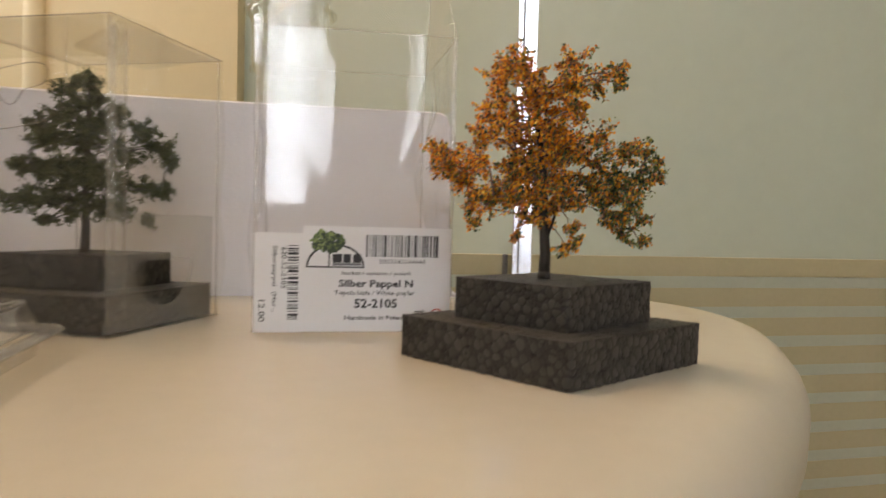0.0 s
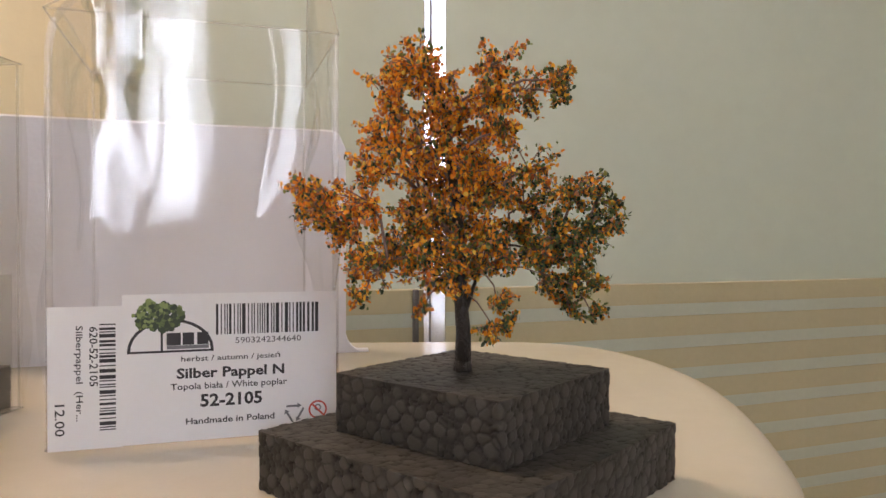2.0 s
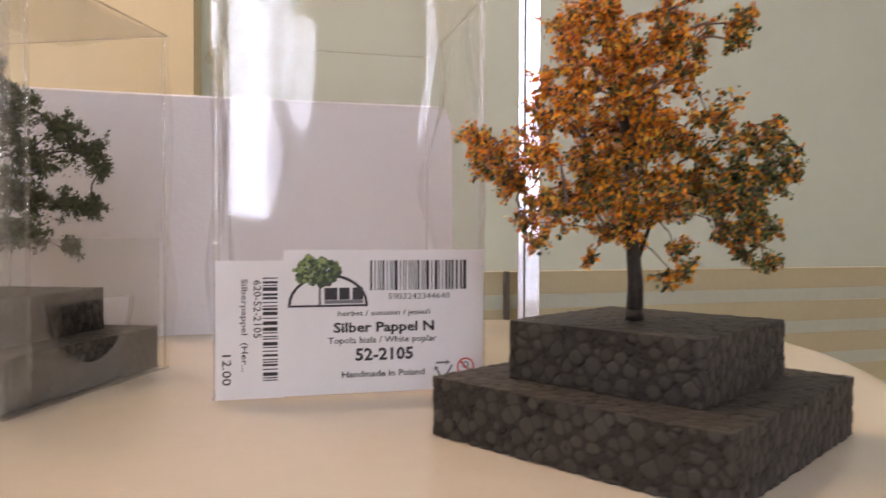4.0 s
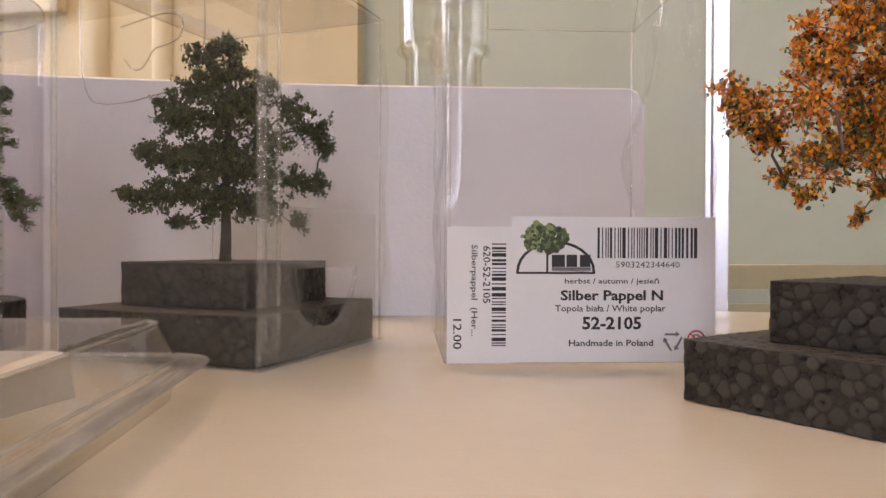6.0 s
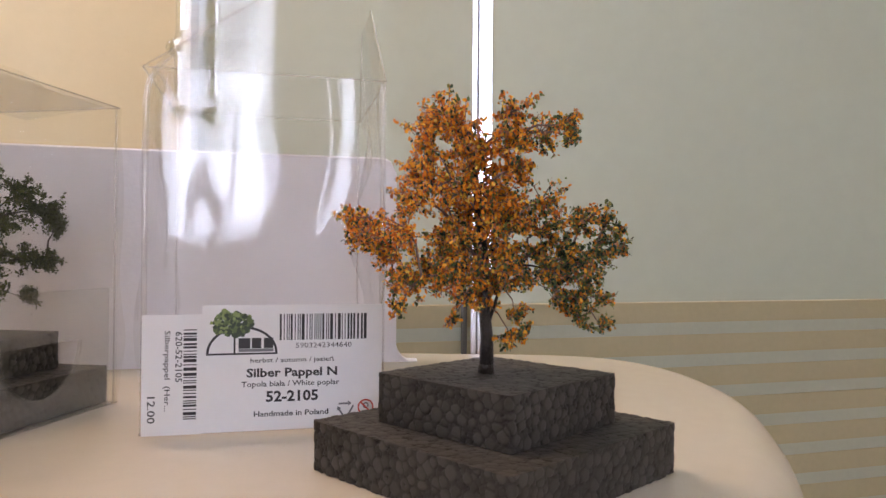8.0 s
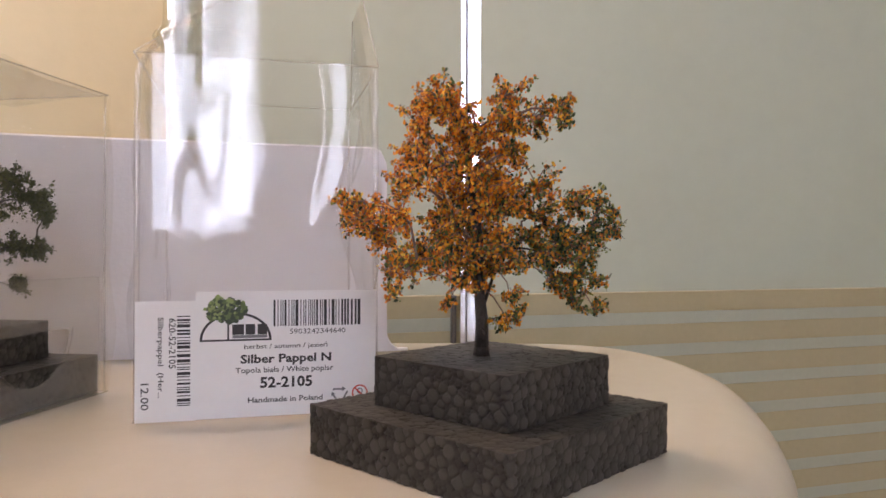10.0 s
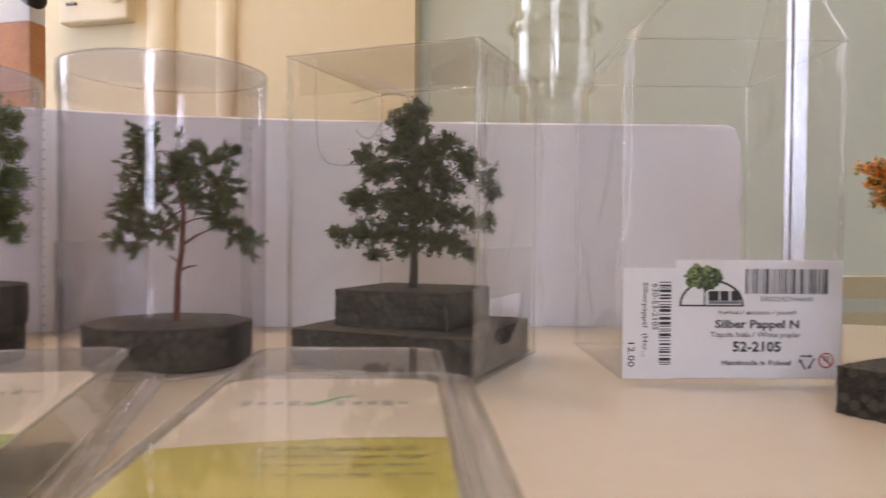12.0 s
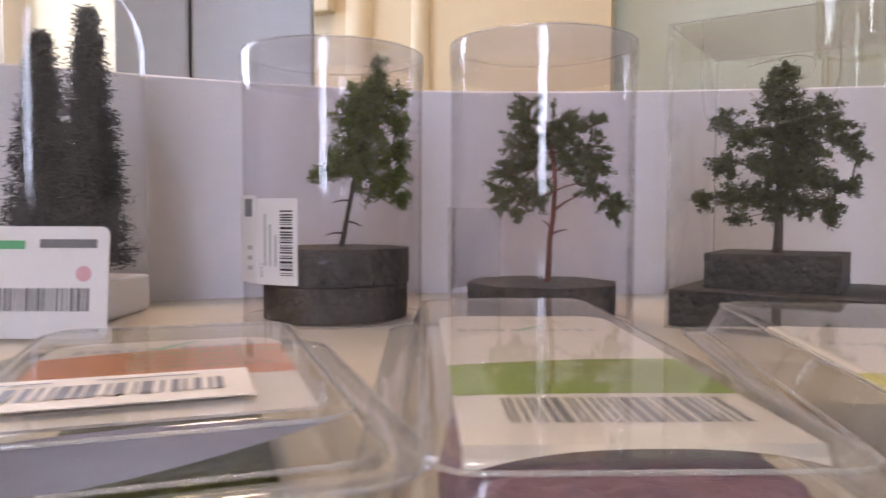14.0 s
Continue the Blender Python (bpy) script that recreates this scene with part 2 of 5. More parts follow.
def add_box(bm, c, s, bevel=0.0, m=None):
    v = bmesh.ops.create_cube(bm, size=1.0)["verts"]
    bmesh.ops.scale(bm, vec=s, verts=v)
    if bevel:
        e = list({e for x in v for e in x.link_edges})
        r = bmesh.ops.bevel(bm, geom=e, offset=bevel, segments=2, affect="EDGES", profile=0.5)
        v = list({x for f in r["faces"] for x in f.verts} | {x for x in v if x.is_valid})
    bmesh.ops.translate(bm, vec=c, verts=v)
    if m is not None:
        bmesh.ops.transform(bm, matrix=m, verts=v)
    return v


def box_part(name, c, s, material, parent=None, bevel=0.0, label="", m=None):
    bm = bmesh.new()
    add_box(bm, c, s, bevel, m)
    return part(name, bm, material, parent, label)


def tube(bm, pts, radii, sides=6, close=True):
    """A tapered tube along points."""
    rings = []
    for i, p in enumerate(pts):
        p = Vector(p)
        d = (Vector(pts[min(i + 1, len(pts) - 1)]) - Vector(pts[max(i - 1, 0)])).normalized()
        a = d.orthogonal().normalized()
        b = d.cross(a)
        if rings:
            # keep the ring turned like the last one
            a = (last - d * last.dot(d)).normalized() if (last - d * last.dot(d)).length > 1e-6 else a
            b = d.cross(a)
        last = a
        r = radii[i]
        rings.append([bm.verts.new(p + r * (math.cos(2 * math.pi * k / sides) * a + math.sin(2 * math.pi * k / sides) * b)) for k in range(sides)])
    for r0, r1 in zip(rings, rings[1:]):
        for k in range(sides):
            bm.faces.new((r0[k], r0[(k + 1) % sides], r1[(k + 1) % sides], r1[k]))
    if close:
        bm.faces.new(rings[0][::-1])
        bm.faces.new(rings[-1])


def ring_tube(bm, pts, r, sides=5):
    """A round bead along a closed level loop."""
    n, rings = len(pts), []
    for i in range(n):
        d = (Vector(pts[(i + 1) % n]) - Vector(pts[i - 1])).normalized()
        a = Vector((-d.y, d.x, 0))
        rings.append([bm.verts.new(Vector(pts[i]) + r * (math.cos(6.2832 * k / sides) * a + math.sin(6.2832 * k / sides) * Vector((0, 0, 1)))) for k in range(sides)])
    for i in range(n):
        for k in range(sides):
            bm.faces.new((rings[i][k], rings[(i + 1) % n][k], rings[(i + 1) % n][(k + 1) % sides], rings[i][(k + 1) % sides]))


def lathe(bm, profile, sides=48, cap=False):
    rings = [[bm.verts.new((r * math.cos(2 * math.pi * k / sides), r * math.sin(2 * math.pi * k / sides), z)) for k in range(sides)] for r, z in profile]
    for r0, r1 in zip(rings, rings[1:]):
        for k in range(sides):
            bm.faces.new((r0[k], r0[(k + 1) % sides], r1[(k + 1) % sides], r1[k]))
    if cap:
        bm.faces.new(rings[0][::-1])
        bm.faces.new(rings[-1])


def sheet(bm, fn, nu, nv, skip=None):
    """A grid of quads over fn(u, v), u and v from 0 to 1."""
    g = [[bm.verts.new(fn(i / nu, j / nv)) for i in range(nu + 1)] for j in range(nv + 1)]
    for j in range(nv):
        for i in range(nu):
            if skip is None or not skip((i + 0.5) / nu, (j + 0.5) / nv):
                bm.faces.new((g[j][i], g[j][i + 1], g[j + 1][i + 1], g[j + 1][i]))
    loose = [v for v in bm.verts if not v.link_faces]
    bmesh.ops.delete(bm, geom=loose, context="VERTS")


def writing(name, body, width, height, material, parent, m, label="", bold=0.0):
    """Raised lettering in the built-in font, fitted to a width and height, its middle at m."""
    cu = bpy.data.curves.new(name, "FONT")
    cu.body, cu.size, cu.resolution_u, cu.offset = body, 1.0, 2, bold
    tmp = bpy.data.objects.new(name, cu)
    me = bpy.data.meshes.new_from_object(tmp)
    bpy.data.objects.remove(tmp)
    co = np.array([v.co[:] for v in me.vertices])
    lo, hi = co.min(0), co.max(0)
    for v in me.vertices:
        v.co = ((v.co.x - (lo[0] + hi[0]) / 2) * width / (hi[0] - lo[0]), (v.co.y - (lo[1] + hi[1]) / 2) * height / (hi[1] - lo[1]), 0)
    me.transform(m)
    return mesh_ob(name, me, material, parent, label)


BAR_MESHES = {}


def bars(width, height, material, parent, m, seed=1, count=46):
    """A bar code: upright bars of three widths, each a part of its own."""
    rnd = random.Random(seed)
    ws = [(rnd.choice((1, 1, 2, 3)), rnd.choice((1, 1, 2, 2))) for _ in range(count)]
    unit = width / sum(a + b for a, b in ws)
    x = -width / 2
    for a, b in ws:
        key = (round(a * unit, 7), height, material.name)
        if key not in BAR_MESHES:
            bm = bmesh.new()
            bm.faces.new([bm.verts.new(p) for p in ((0, -height / 2, 0), (a * unit, -height / 2, 0), (a * unit, height / 2, 0), (0, height / 2, 0))])
            BAR_MESHES[key] = bpy.data.meshes.new("code_bar")
            bm.to_mesh(BAR_MESHES[key])
            bm.free()
            BAR_MESHES[key].materials.append(material)
        ob = new("code_bar", BAR_MESHES[key])
        ob.parent = parent
        ob.matrix_basis = m @ Matrix.Translation((x, 0, 0))
        x += (a + b) * unit


def flat(name, outline, material, parent, m, label=""):
    bm = bmesh.new()
    bm.faces.new([bm.verts.new(m @ Vector((x, y, 0))) for x, y in outline])
    return part(name, bm, material, parent, label)


def rect(w, h, x=0.0, y=0.0):
    return [(x - w / 2, y - h / 2), (x + w / 2, y - h / 2), (x + w / 2, y + h / 2), (x - w / 2, y + h / 2)]


def rounded(w, h, r, n=6):
    out = []
    for cx, cy, a in ((w / 2 - r, h / 2 - r, 0), (-w / 2 + r, h / 2 - r, 90), (-w / 2 + r, -h / 2 + r, 180), (w / 2 - r, -h / 2 + r, 270)):
        out += [(cx + r * math.cos(radians(a + 90 * k / n)), cy + r * math.sin(radians(a + 90 * k / n))) for k in range(n + 1)]
    return out


# ---- room ----
def slab(name, c, s, material, label="", category="", kind="structure"):
    return tagged(box_part(name, c, s, material), label, category, "", kind)


X0, X1, Y0, Y1 = ROOM
ZM, ZH = (FLOOR + CEIL) / 2, CEIL - FLOOR
slab("floor", ((X0 + X1) / 2, (Y0 + Y1) / 2, FLOOR - 0.05), (X1 - X0 + 0.4, Y1 - Y0 + 0.4, 0.1), FLOOR_WOOD, "plain brown wooden floor of the room", "floor")
slab("ceiling", ((X0 + X1) / 2, (Y0 + Y1) / 2, CEIL + 0.05), (X1 - X0 + 0.4, Y1 - Y0 + 0.4, 0.1), CEILING_PAINT, "plain off-white painted ceiling of the room", "ceiling")
WY0, WY1, WZ0, WZ1 = 0.30, 1.16, 0.05, 1.35
for nm, a, b, c, e in (("wall_west_a", Y0, WY0, FLOOR, CEIL), ("wall_west_b", WY1, Y1, FLOOR, CEIL), ("wall_west_c", WY0, WY1, FLOOR, WZ0), ("wall_west_d", WY0, WY1, WZ1, CEIL)):
    slab(nm, (X0 - 0.06, (a + b) / 2, (c + e) / 2), (0.12, b - a, e - c), ROOM_WALL, "off-white wall round the side window", "wall")
win2 = thing("window_2", X0 - 0.05, (WY0 + WY1) / 2, WZ0, 0, "white side window with bright daylight behind", "window", "", "structure")
for c, s in (((0, -0.41, 0.65), (0.05, 0.04, 1.3)), ((0, 0.41, 0.65), (0.05, 0.04, 1.3)), ((0, 0, 0.02), (0.05, 0.78, 0.04)), ((0, 0, 1.28), (0.05, 0.78, 0.04)), ((0, 0, 0.65), (0.05, 0.035, 1.22))):
    box_part("window_frame", c, s, WINDOW_WHITE, win2, 0.004)
slab("backdrop_side", (X0 - 0.4, (WY0 + WY1) / 2, 0.7), (0.02, 2.2, 2.4), SIDE_SKY, "bright overcast sky outside the side window", "sky")
slab("wall_east", (X1 + 0.05, (Y0 + Y1) / 2, ZM), (0.1, Y1 - Y0, ZH), ROOM_WALL, "plain off-white painted room wall", "wall")
CORNER_X = -0.425
slab("wall_north_cream", ((X0 + CORNER_X) / 2, Y1 + 0.03, ZM), (CORNER_X - X0, 0.1, ZH), YELLOW_WALL, "cream yellow painted wall behind the table", "wall")
slab("wall_north_green", ((X1 + CORNER_X) / 2, Y1 + 0.065, ZM), (X1 - CORNER_X, 0.1, ZH), GREEN_WALL, "pale sage green painted wall behind the table", "wall")

# the wall with the window, in four pieces round the opening
wx0, wx1 = WIN_X, WIN_X + WIN_W
for nm, c, s in (("wall_south_a", ((X0 + wx0) / 2, ZM), (wx0 - X0, ZH)), ("wall_south_b", ((X1 + wx1) / 2, ZM), (X1 - wx1, ZH)),
                 ("wall_south_c", ((wx0 + wx1) / 2, (FLOOR + WIN_Z0) / 2), (WIN_W, WIN_Z0 - FLOOR)), ("wall_south_d", ((wx0 + wx1) / 2, (CEIL + WIN_Z1) / 2), (WIN_W, CEIL - WIN_Z1))):
    slab(nm, (c[0], Y0 - 0.06, c[1]), (s[0], 0.12, s[1]), ROOM_WALL, "off-white wall round the window", "wall")
win = thing("window_1", (wx0 + wx1) / 2, WIN_Y - 0.05, WIN_Z0, 0, "white two-light window with a middle mullion", "window", "", "structure")
wh = WIN_Z1 - WIN_Z0
for nm, c, s in (("window_frame", (-WIN_W / 2 + 0.02, 0, wh / 2), (0.04, 0.05, wh)), ("window_frame", (WIN_W / 2 - 0.02, 0, wh / 2), (0.04, 0.05, wh)),
                 ("window_frame", (0, 0, 0.02), (WIN_W - 0.08, 0.05, 0.04)), ("window_frame", (0, 0, wh - 0.02), (WIN_W - 0.08, 0.05, 0.04)), ("mullion", (-0.0525, 0, wh / 2), (0.035, 0.05, wh - 0.08)), ("transom", (0, 0.002, 0.5975), (WIN_W - 0.08, 0.05, 0.035))):
    box_part(nm, c, s, WINDOW_WHITE, win, 0.004)
slab("backdrop", ((wx0 + wx1) / 2, Y0 - 0.35, (WIN_Z0 + WIN_Z1) / 2), (1.5, 0.02, 2.0), SKY_OUT, "bright overcast sky outside the window", "sky")

# unseen fitting with an area lamp below, added to supply the room's warm light
lamp_thing = thing("added_ceiling_light", -0.70, 0.62, CEIL - 0.04, 0, "round warm ceiling light, unseen, added for the warm light", "lamp")
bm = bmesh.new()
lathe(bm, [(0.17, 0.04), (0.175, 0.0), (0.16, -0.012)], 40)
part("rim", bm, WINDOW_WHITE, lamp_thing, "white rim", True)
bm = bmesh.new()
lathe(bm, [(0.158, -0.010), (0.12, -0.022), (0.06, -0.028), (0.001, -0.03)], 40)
part("diffuser", bm, LAMP_GLOW, lamp_thing, "glowing diffuser of the added ceiling light", True)
ld = bpy.data.lights.new("added_ceiling_lamp", "AREA")
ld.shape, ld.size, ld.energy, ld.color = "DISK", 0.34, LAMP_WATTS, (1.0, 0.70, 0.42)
lo = new("added_ceiling_lamp", ld)
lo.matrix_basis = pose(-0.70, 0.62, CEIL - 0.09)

# ---- fittings on the cream wall ----
th = thing("thermostat", -1.045, Y1 - 0.02, 0.444, 0, "cream plastic room thermostat on the cream wall", "thermostat")
box_part("body", (0, -0.012, 0.06), (0.15, 0.028, 0.12), CREAM_PLASTIC, th, 0.004)
bm = bmesh.new()
lathe(bm, [(0.020, 0), (0.020, 0.003), (0.018, 0.004), (0.001, 0.0045)], 28)
bmesh.ops.transform(bm, matrix=pose(0.05, -0.026, 0.05, 90), verts=bm.verts)
part("dial", bm, CREAM_PLASTIC, th, "round setting dial", True)
for i in range(2):
    box_part("slider", (-0.045, -0.0275, 0.035 + 0.018 * i), (0.022, 0.004, 0.005), DARK_GREY, th, 0.001)
for x, r in ((-0.915, 0.030), (-0.780, 0.020)):
    bm = bmesh.new()
    tube(bm, [(0, 0, FLOOR), (0, 0, 0.4), (0, 0, CEIL)], [r] * 3, 20)
    bmesh.ops.scale(bm, vec=(1, 0.45, 1), verts=bm.verts)
    p = thing("wall_pipe", x, Y1 - 0.021, 0, 0, "cream painted half-round pipe cover on the cream wall", "pipe", "wall pipes")
    part("pipe", bm, YELLOW_WALL, p, "", True)

# ---- striped slatted screen behind the table ----
SLAT0, SLAT1 = Vector((-0.10, 0.585, 0)), Vector((1.05, 0.96, 0))
d = SLAT1 - SLAT0
ang = math.degrees(math.atan2(d.y, d.x))
scr = thing("striped_screen", SLAT0.x, SLAT0.y, FLOOR, ang, "low screen of tan and pale green horizontal slats", "screen")
box_part("backing", (d.length / 2, 0.016, 0.36), (d.length, 0.012, 0.72), TAN, scr, 0.002)
slat_meshes = {}
z, k = 0.762, 0
while z > 0.35:
    h = 0.0166 if k % 2 == 0 else 0.0100
    key = (k % 2)
    if key not in slat_meshes:
        bm = bmesh.new()
        add_box(bm, (0, 0, 0), (d.length, 0.012, h), 0.0003)
        slat_meshes[key] = bpy.data.meshes.new("slat")
        bm.to_mesh(slat_meshes[key])
        bm.free()
        slat_meshes[key].materials.append(SAGE if k % 2 else TAN)
    s = new("slat", slat_meshes[key])
    s.parent = scr
    s.location = (d.length / 2, 0.0005 * (k % 2), z - h / 2)
    z -= h
    k += 1
box_part("cleat", (0.125, -0.008, 0.74), (0.0035, 0.006, 0.045), DARK_GREY, scr, 0.001, "dark upright cleat")
for x in (0.1, d.length - 0.1):
    box_part("foot", (x, 0.01, 0.01), (0.05, 0.2, 0.02), TAN, scr, 0.003)

# assumed polished upright behind the table, put in for a bright reflected strip
post = thing("steel_post", 0.033, 0.578, 0, 2.5, "assumed brushed steel upright, its groove put in for a reflected window bar", "post")
for c, w in ((-0.0052, 0.0040), (0.0024, 0.0098)):
    box_part("post_face", (c, 0, ZM), (w, 0.004, ZH - 0.01), STEEL, post, 0.0006)
# dark line added for the window bar mirrored in that strip
box_part("groove", (-0.0025, 0.0012, ZM), (0.0030, 0.003, ZH - 0.01), GREY_PANEL, post)
box_part("foot_plate", (0, 0, FLOOR + 0.004), (0.06, 0.04, 0.008), STEEL, post, 0.001)

# grey cupboard and wooden upright behind the white backdrop
gb = thing("grey_cabinet", -0.415, 0.365, 0.0005, 31, "tall glossy grey cupboard with a door joint", "cupboard")
box_part("door", (-0.0365, 0.005, 0.14), (0.071, 0.008, 0.27), GREY_PANEL, gb, 0.002)
box_part("door", (-0.0945, 0.005, 0.14), (0.042, 0.008, 0.27), GREY_PANEL, gb, 0.002)
box_part("body", (-0.073, 0.040, 0.14), (0.085, 0.060, 0.28), GREY_PANEL, gb, 0.003)
ow = thing("wooden_upright", -0.964, 0.95, FLOOR, 0, "orange brown wooden upright with a pale head and black peg", "post")
box_part("post", (0, 0, 0.5515), (0.060, 0.030, 1.103), ORANGE_WOOD, ow, 0.002)
box_part("head", (0, 0, 1.203), (0.060, 0.030, 0.20), PAPER, ow, 0.002, "pale painted head")
bm = bmesh.new()
tube(bm, [(0, 0, 0), (0.030, -0.02, -0.014), (0.052, -0.035, -0.026)], [0.015, 0.015, 0.012], 12)
bmesh.ops.translate(bm, vec=(0.022, -0.012, 1.145), verts=bm.verts)
part("peg", bm, BLACK, ow, "black round peg", True)

# ---- table ----
OUT = [(0.00, 0.512), (0.07, 0.512), (0.106, 0.498), (0.126, 0.460), (0.131, 0.405), (0.121, 0.35), (0.105, 0.30), (0.080, 0.25), (0.053, 0.20), (0.023, 0.15), (-0.002, 0.09),
       (-0.035, 0.0), (-0.10, -0.14), (-0.22, -0.21), (-0.36, -0.22), (-0.50, -0.16), (-0.60, -0.05), (-0.66, 0.10), (-0.68, 0.26), (-0.64, 0.40), (-0.54, 0.49), (-0.38, 0.512), (-0.18, 0.512)]


def smooth_loop(pts, per=5):
    out, n = [], len(pts)
    for i in range(n):
        p0, p1, p2, p3 = (Vector(pts[(i + k) % n]) for k in (-1, 0, 1, 2))
        for k in range(per):
            t = k / per
            out.append(0.5 * (2 * p1 + (p2 - p0) * t + (2 * p0 - 5 * p1 + 4 * p2 - p3) * t * t + (3 * p1 - p0 - 3 * p2 + p3) * t ** 3))
    return out


def offset_loop(pts, r):
    n, out = len(pts), []
    for i in range(n):
        tv = (pts[(i + 1) % n] - pts[i - 1]).normalized()
        out.append(pts[i] + r * Vector((-tv.y, tv.x)))
    return out


table = thing("white_table", 0, 0, FLOOR, 0, "white moulded plastic table with a thick rounded edge", "table")
base_loop = smooth_loop(OUT)
area = sum(a.x * b.y - b.x * a.y for a, b in zip(base_loop, base_loop[1:] + base_loop[:1]))
sgn = -1 if area > 0 else 1
ER = 0.020
bm = bmesh.new()
rings = []
for k in range(0, 13):
    a = math.pi * k / 12
    rings.append([bm.verts.new((p.x, p.y, -FLOOR - ER + ER * math.cos(a) - (0.008 if k > 6 else 0))) for p in offset_loop(base_loop, sgn * ER * math.sin(a))])
n = len(base_loop)
for r0, r1 in zip(rings, rings[1:]):
    for k in range(n):
        bm.faces.new((r0[k], r1[k], r1[(k + 1) % n], r0[(k + 1) % n]))
bm.faces.new(rings[0])
bm.faces.new(rings[-1][::-1])
bmesh.ops.recalc_face_normals(bm, faces=bm.faces)
part("tabletop", bm, WHITE_TABLE, table, "", True)
for x, y in ((0.03, 0.42), (-0.55, 0.38), (-0.5, -0.02), (-0.06, 0.0)):
    bm = bmesh.new()
    tube(bm, [(x, y, 0), (x, y, -FLOOR - 0.042)], [0.014, 0.022], 16)
    part("leg", bm, WHITE_TABLE, table, "", True)

# ---- white curved backdrop standing on the table ----
CURVE = [(-0.62, 0.02), (-0.545, 0.15), (-0.455, 0.262), (-0.405, 0.318), (-0.345, 0.367), (-0.257, 0.408), (-0.13, 0.449), (-0.016, 0.478)]


def along(pts, s):
    x = s * (len(pts) - 1)
    i = min(int(x), len(pts) - 2)
    t = x - i
    p0, p1, p2, p3 = (Vector(pts[max(0, min(len(pts) - 1, i + k))]) for k in (-1, 0, 1, 2))
    return 0.5 * (2 * p1 + (p2 - p0) * t + (2 * p0 - 5 * p1 + 4 * p2 - p3) * t * t + (3 * p1 - p0 - 3 * p2 + p3) * t ** 3)


BH, BT, BR = 0.1135, 0.006, 0.009
S = 240
raw = np.array([along(CURVE, i / 800)[:] for i in range(801)])
run = np.concatenate(([0], np.cumsum(np.linalg.norm(np.diff(raw, axis=0), axis=1))))
even = np.stack([np.interp(np.linspace(0, run[-1], S + 1), run, raw[:, k]) for k in (0, 1)], 1)
for _ in range(160):
    even[1:-1] = 0.5 * even[1:-1] + 0.25 * (even[:-2] + even[2:])
bm = bmesh.new()
cols = []
for i in range(S + 1):
    p = Vector(even[i])
    q = Vector(even[min(S, i + 1)]) - Vector(even[max(0, i - 1)])
    nrm = Vector((-q.y, q.x)).normalized()
    e = (Vector(CURVE[-1]) - p).length
    top = BH - (BR - math.sqrt(max(0, BR ** 2 - (BR - e) ** 2)) if e < BR else 0)
    cols.append([bm.verts.new((*(p + nrm * o), z)) for o, z in ((0, 0.0), (0, top - 0.001), (0.001, top), (BT - 0.001, top), (BT, top - 0.001), (BT, 0.0))])
# hollow fillet where its end runs out on the table
FR = 0.012
way = (Vector(even[S]) - Vector(even[S - 1])).normalized()
nrm = Vector((-way.y, way.x))
for k in range(13):
    dx = 0.0002 + (FR - 0.0002) * k / 12
    p = Vector(even[S]) + way * dx
    top = max(0.0012, FR - math.sqrt(max(0.0, FR ** 2 - (FR - dx) ** 2)))
    cols.append([bm.verts.new((*(p + nrm * o), z)) for o, z in ((0, 0.0), (0, top - 0.0008), (0.001, top), (BT - 0.001, top), (BT, top - 0.0008), (BT, 0.0))])
for a, b in zip(cols, cols[1:]):
    for k in range(5):
        bm.faces.new((a[k], b[k], b[k + 1], a[k + 1]))
bm.faces.new(cols[0])
bm.faces.new(cols[-1][::-1])
bmesh.ops.recalc_face_normals(bm, faces=bm.faces)
tagged(part("white_backdrop", bm, WHITE_CARD, None), "curved white board standing upright on the table", "board")

# ---- glass bottle behind the backdrop ----
bot = thing("glass_carafe", -0.121, 0.490, 0, 0, "clear ringed glass carafe on the table", "carafe")
bm = bmesh.new()
lathe(bm, [(0.001, 0.001), (0.0195, 0.001), (0.0208, 0.004), (0.0208, 0.1375), (0.0228, 0.1390), (0.0240, 0.1430), (0.0243, 0.150), (0.0243, 0.168), (0.0252, 0.1725),
           (0.0268, 0.1750), (0.0268, 0.1775), (0.0250, 0.1800), (0.0238, 0.1850), (0.0236, 0.27), (0.020, 0.285), (0.001, 0.288)], 48)
part("body", bm, GLASS, bot, "", True)
bm = bmesh.new()
lathe(bm, [(0.001, 0.004), (0.0170, 0.004), (0.0180, 0.010), (0.0180, 0.138), (0.0212, 0.146), (0.0214, 0.168), (0.0228, 0.176), (0.0208, 0.186), (0.0206, 0.27), (0.001, 0.272)], 40)
part("inner_wall", bm, DOME, bot, "", True)
for zz, rr in ((0.1400, 0.0238), (0.1762, 0.0275)):
    bm = bmesh.new()
    lathe(bm, [(rr + 0.0017 * math.cos(a), zz + 0.0017 * math.sin(a)) for a in [2 * math.pi * k / 12 for k in range(13)]], 56)
    part("ring", bm, GLASS, bot, "raised glass ring", True)


# ---- foam blocks ----
def cell_noise(c, salt):
    v = np.sin(c[..., 0] * 12.9898 + c[..., 1] * 78.233 + c[..., 2] * 37.719 + salt * 4.1414) * 43758.5453
    return v - np.floor(v)


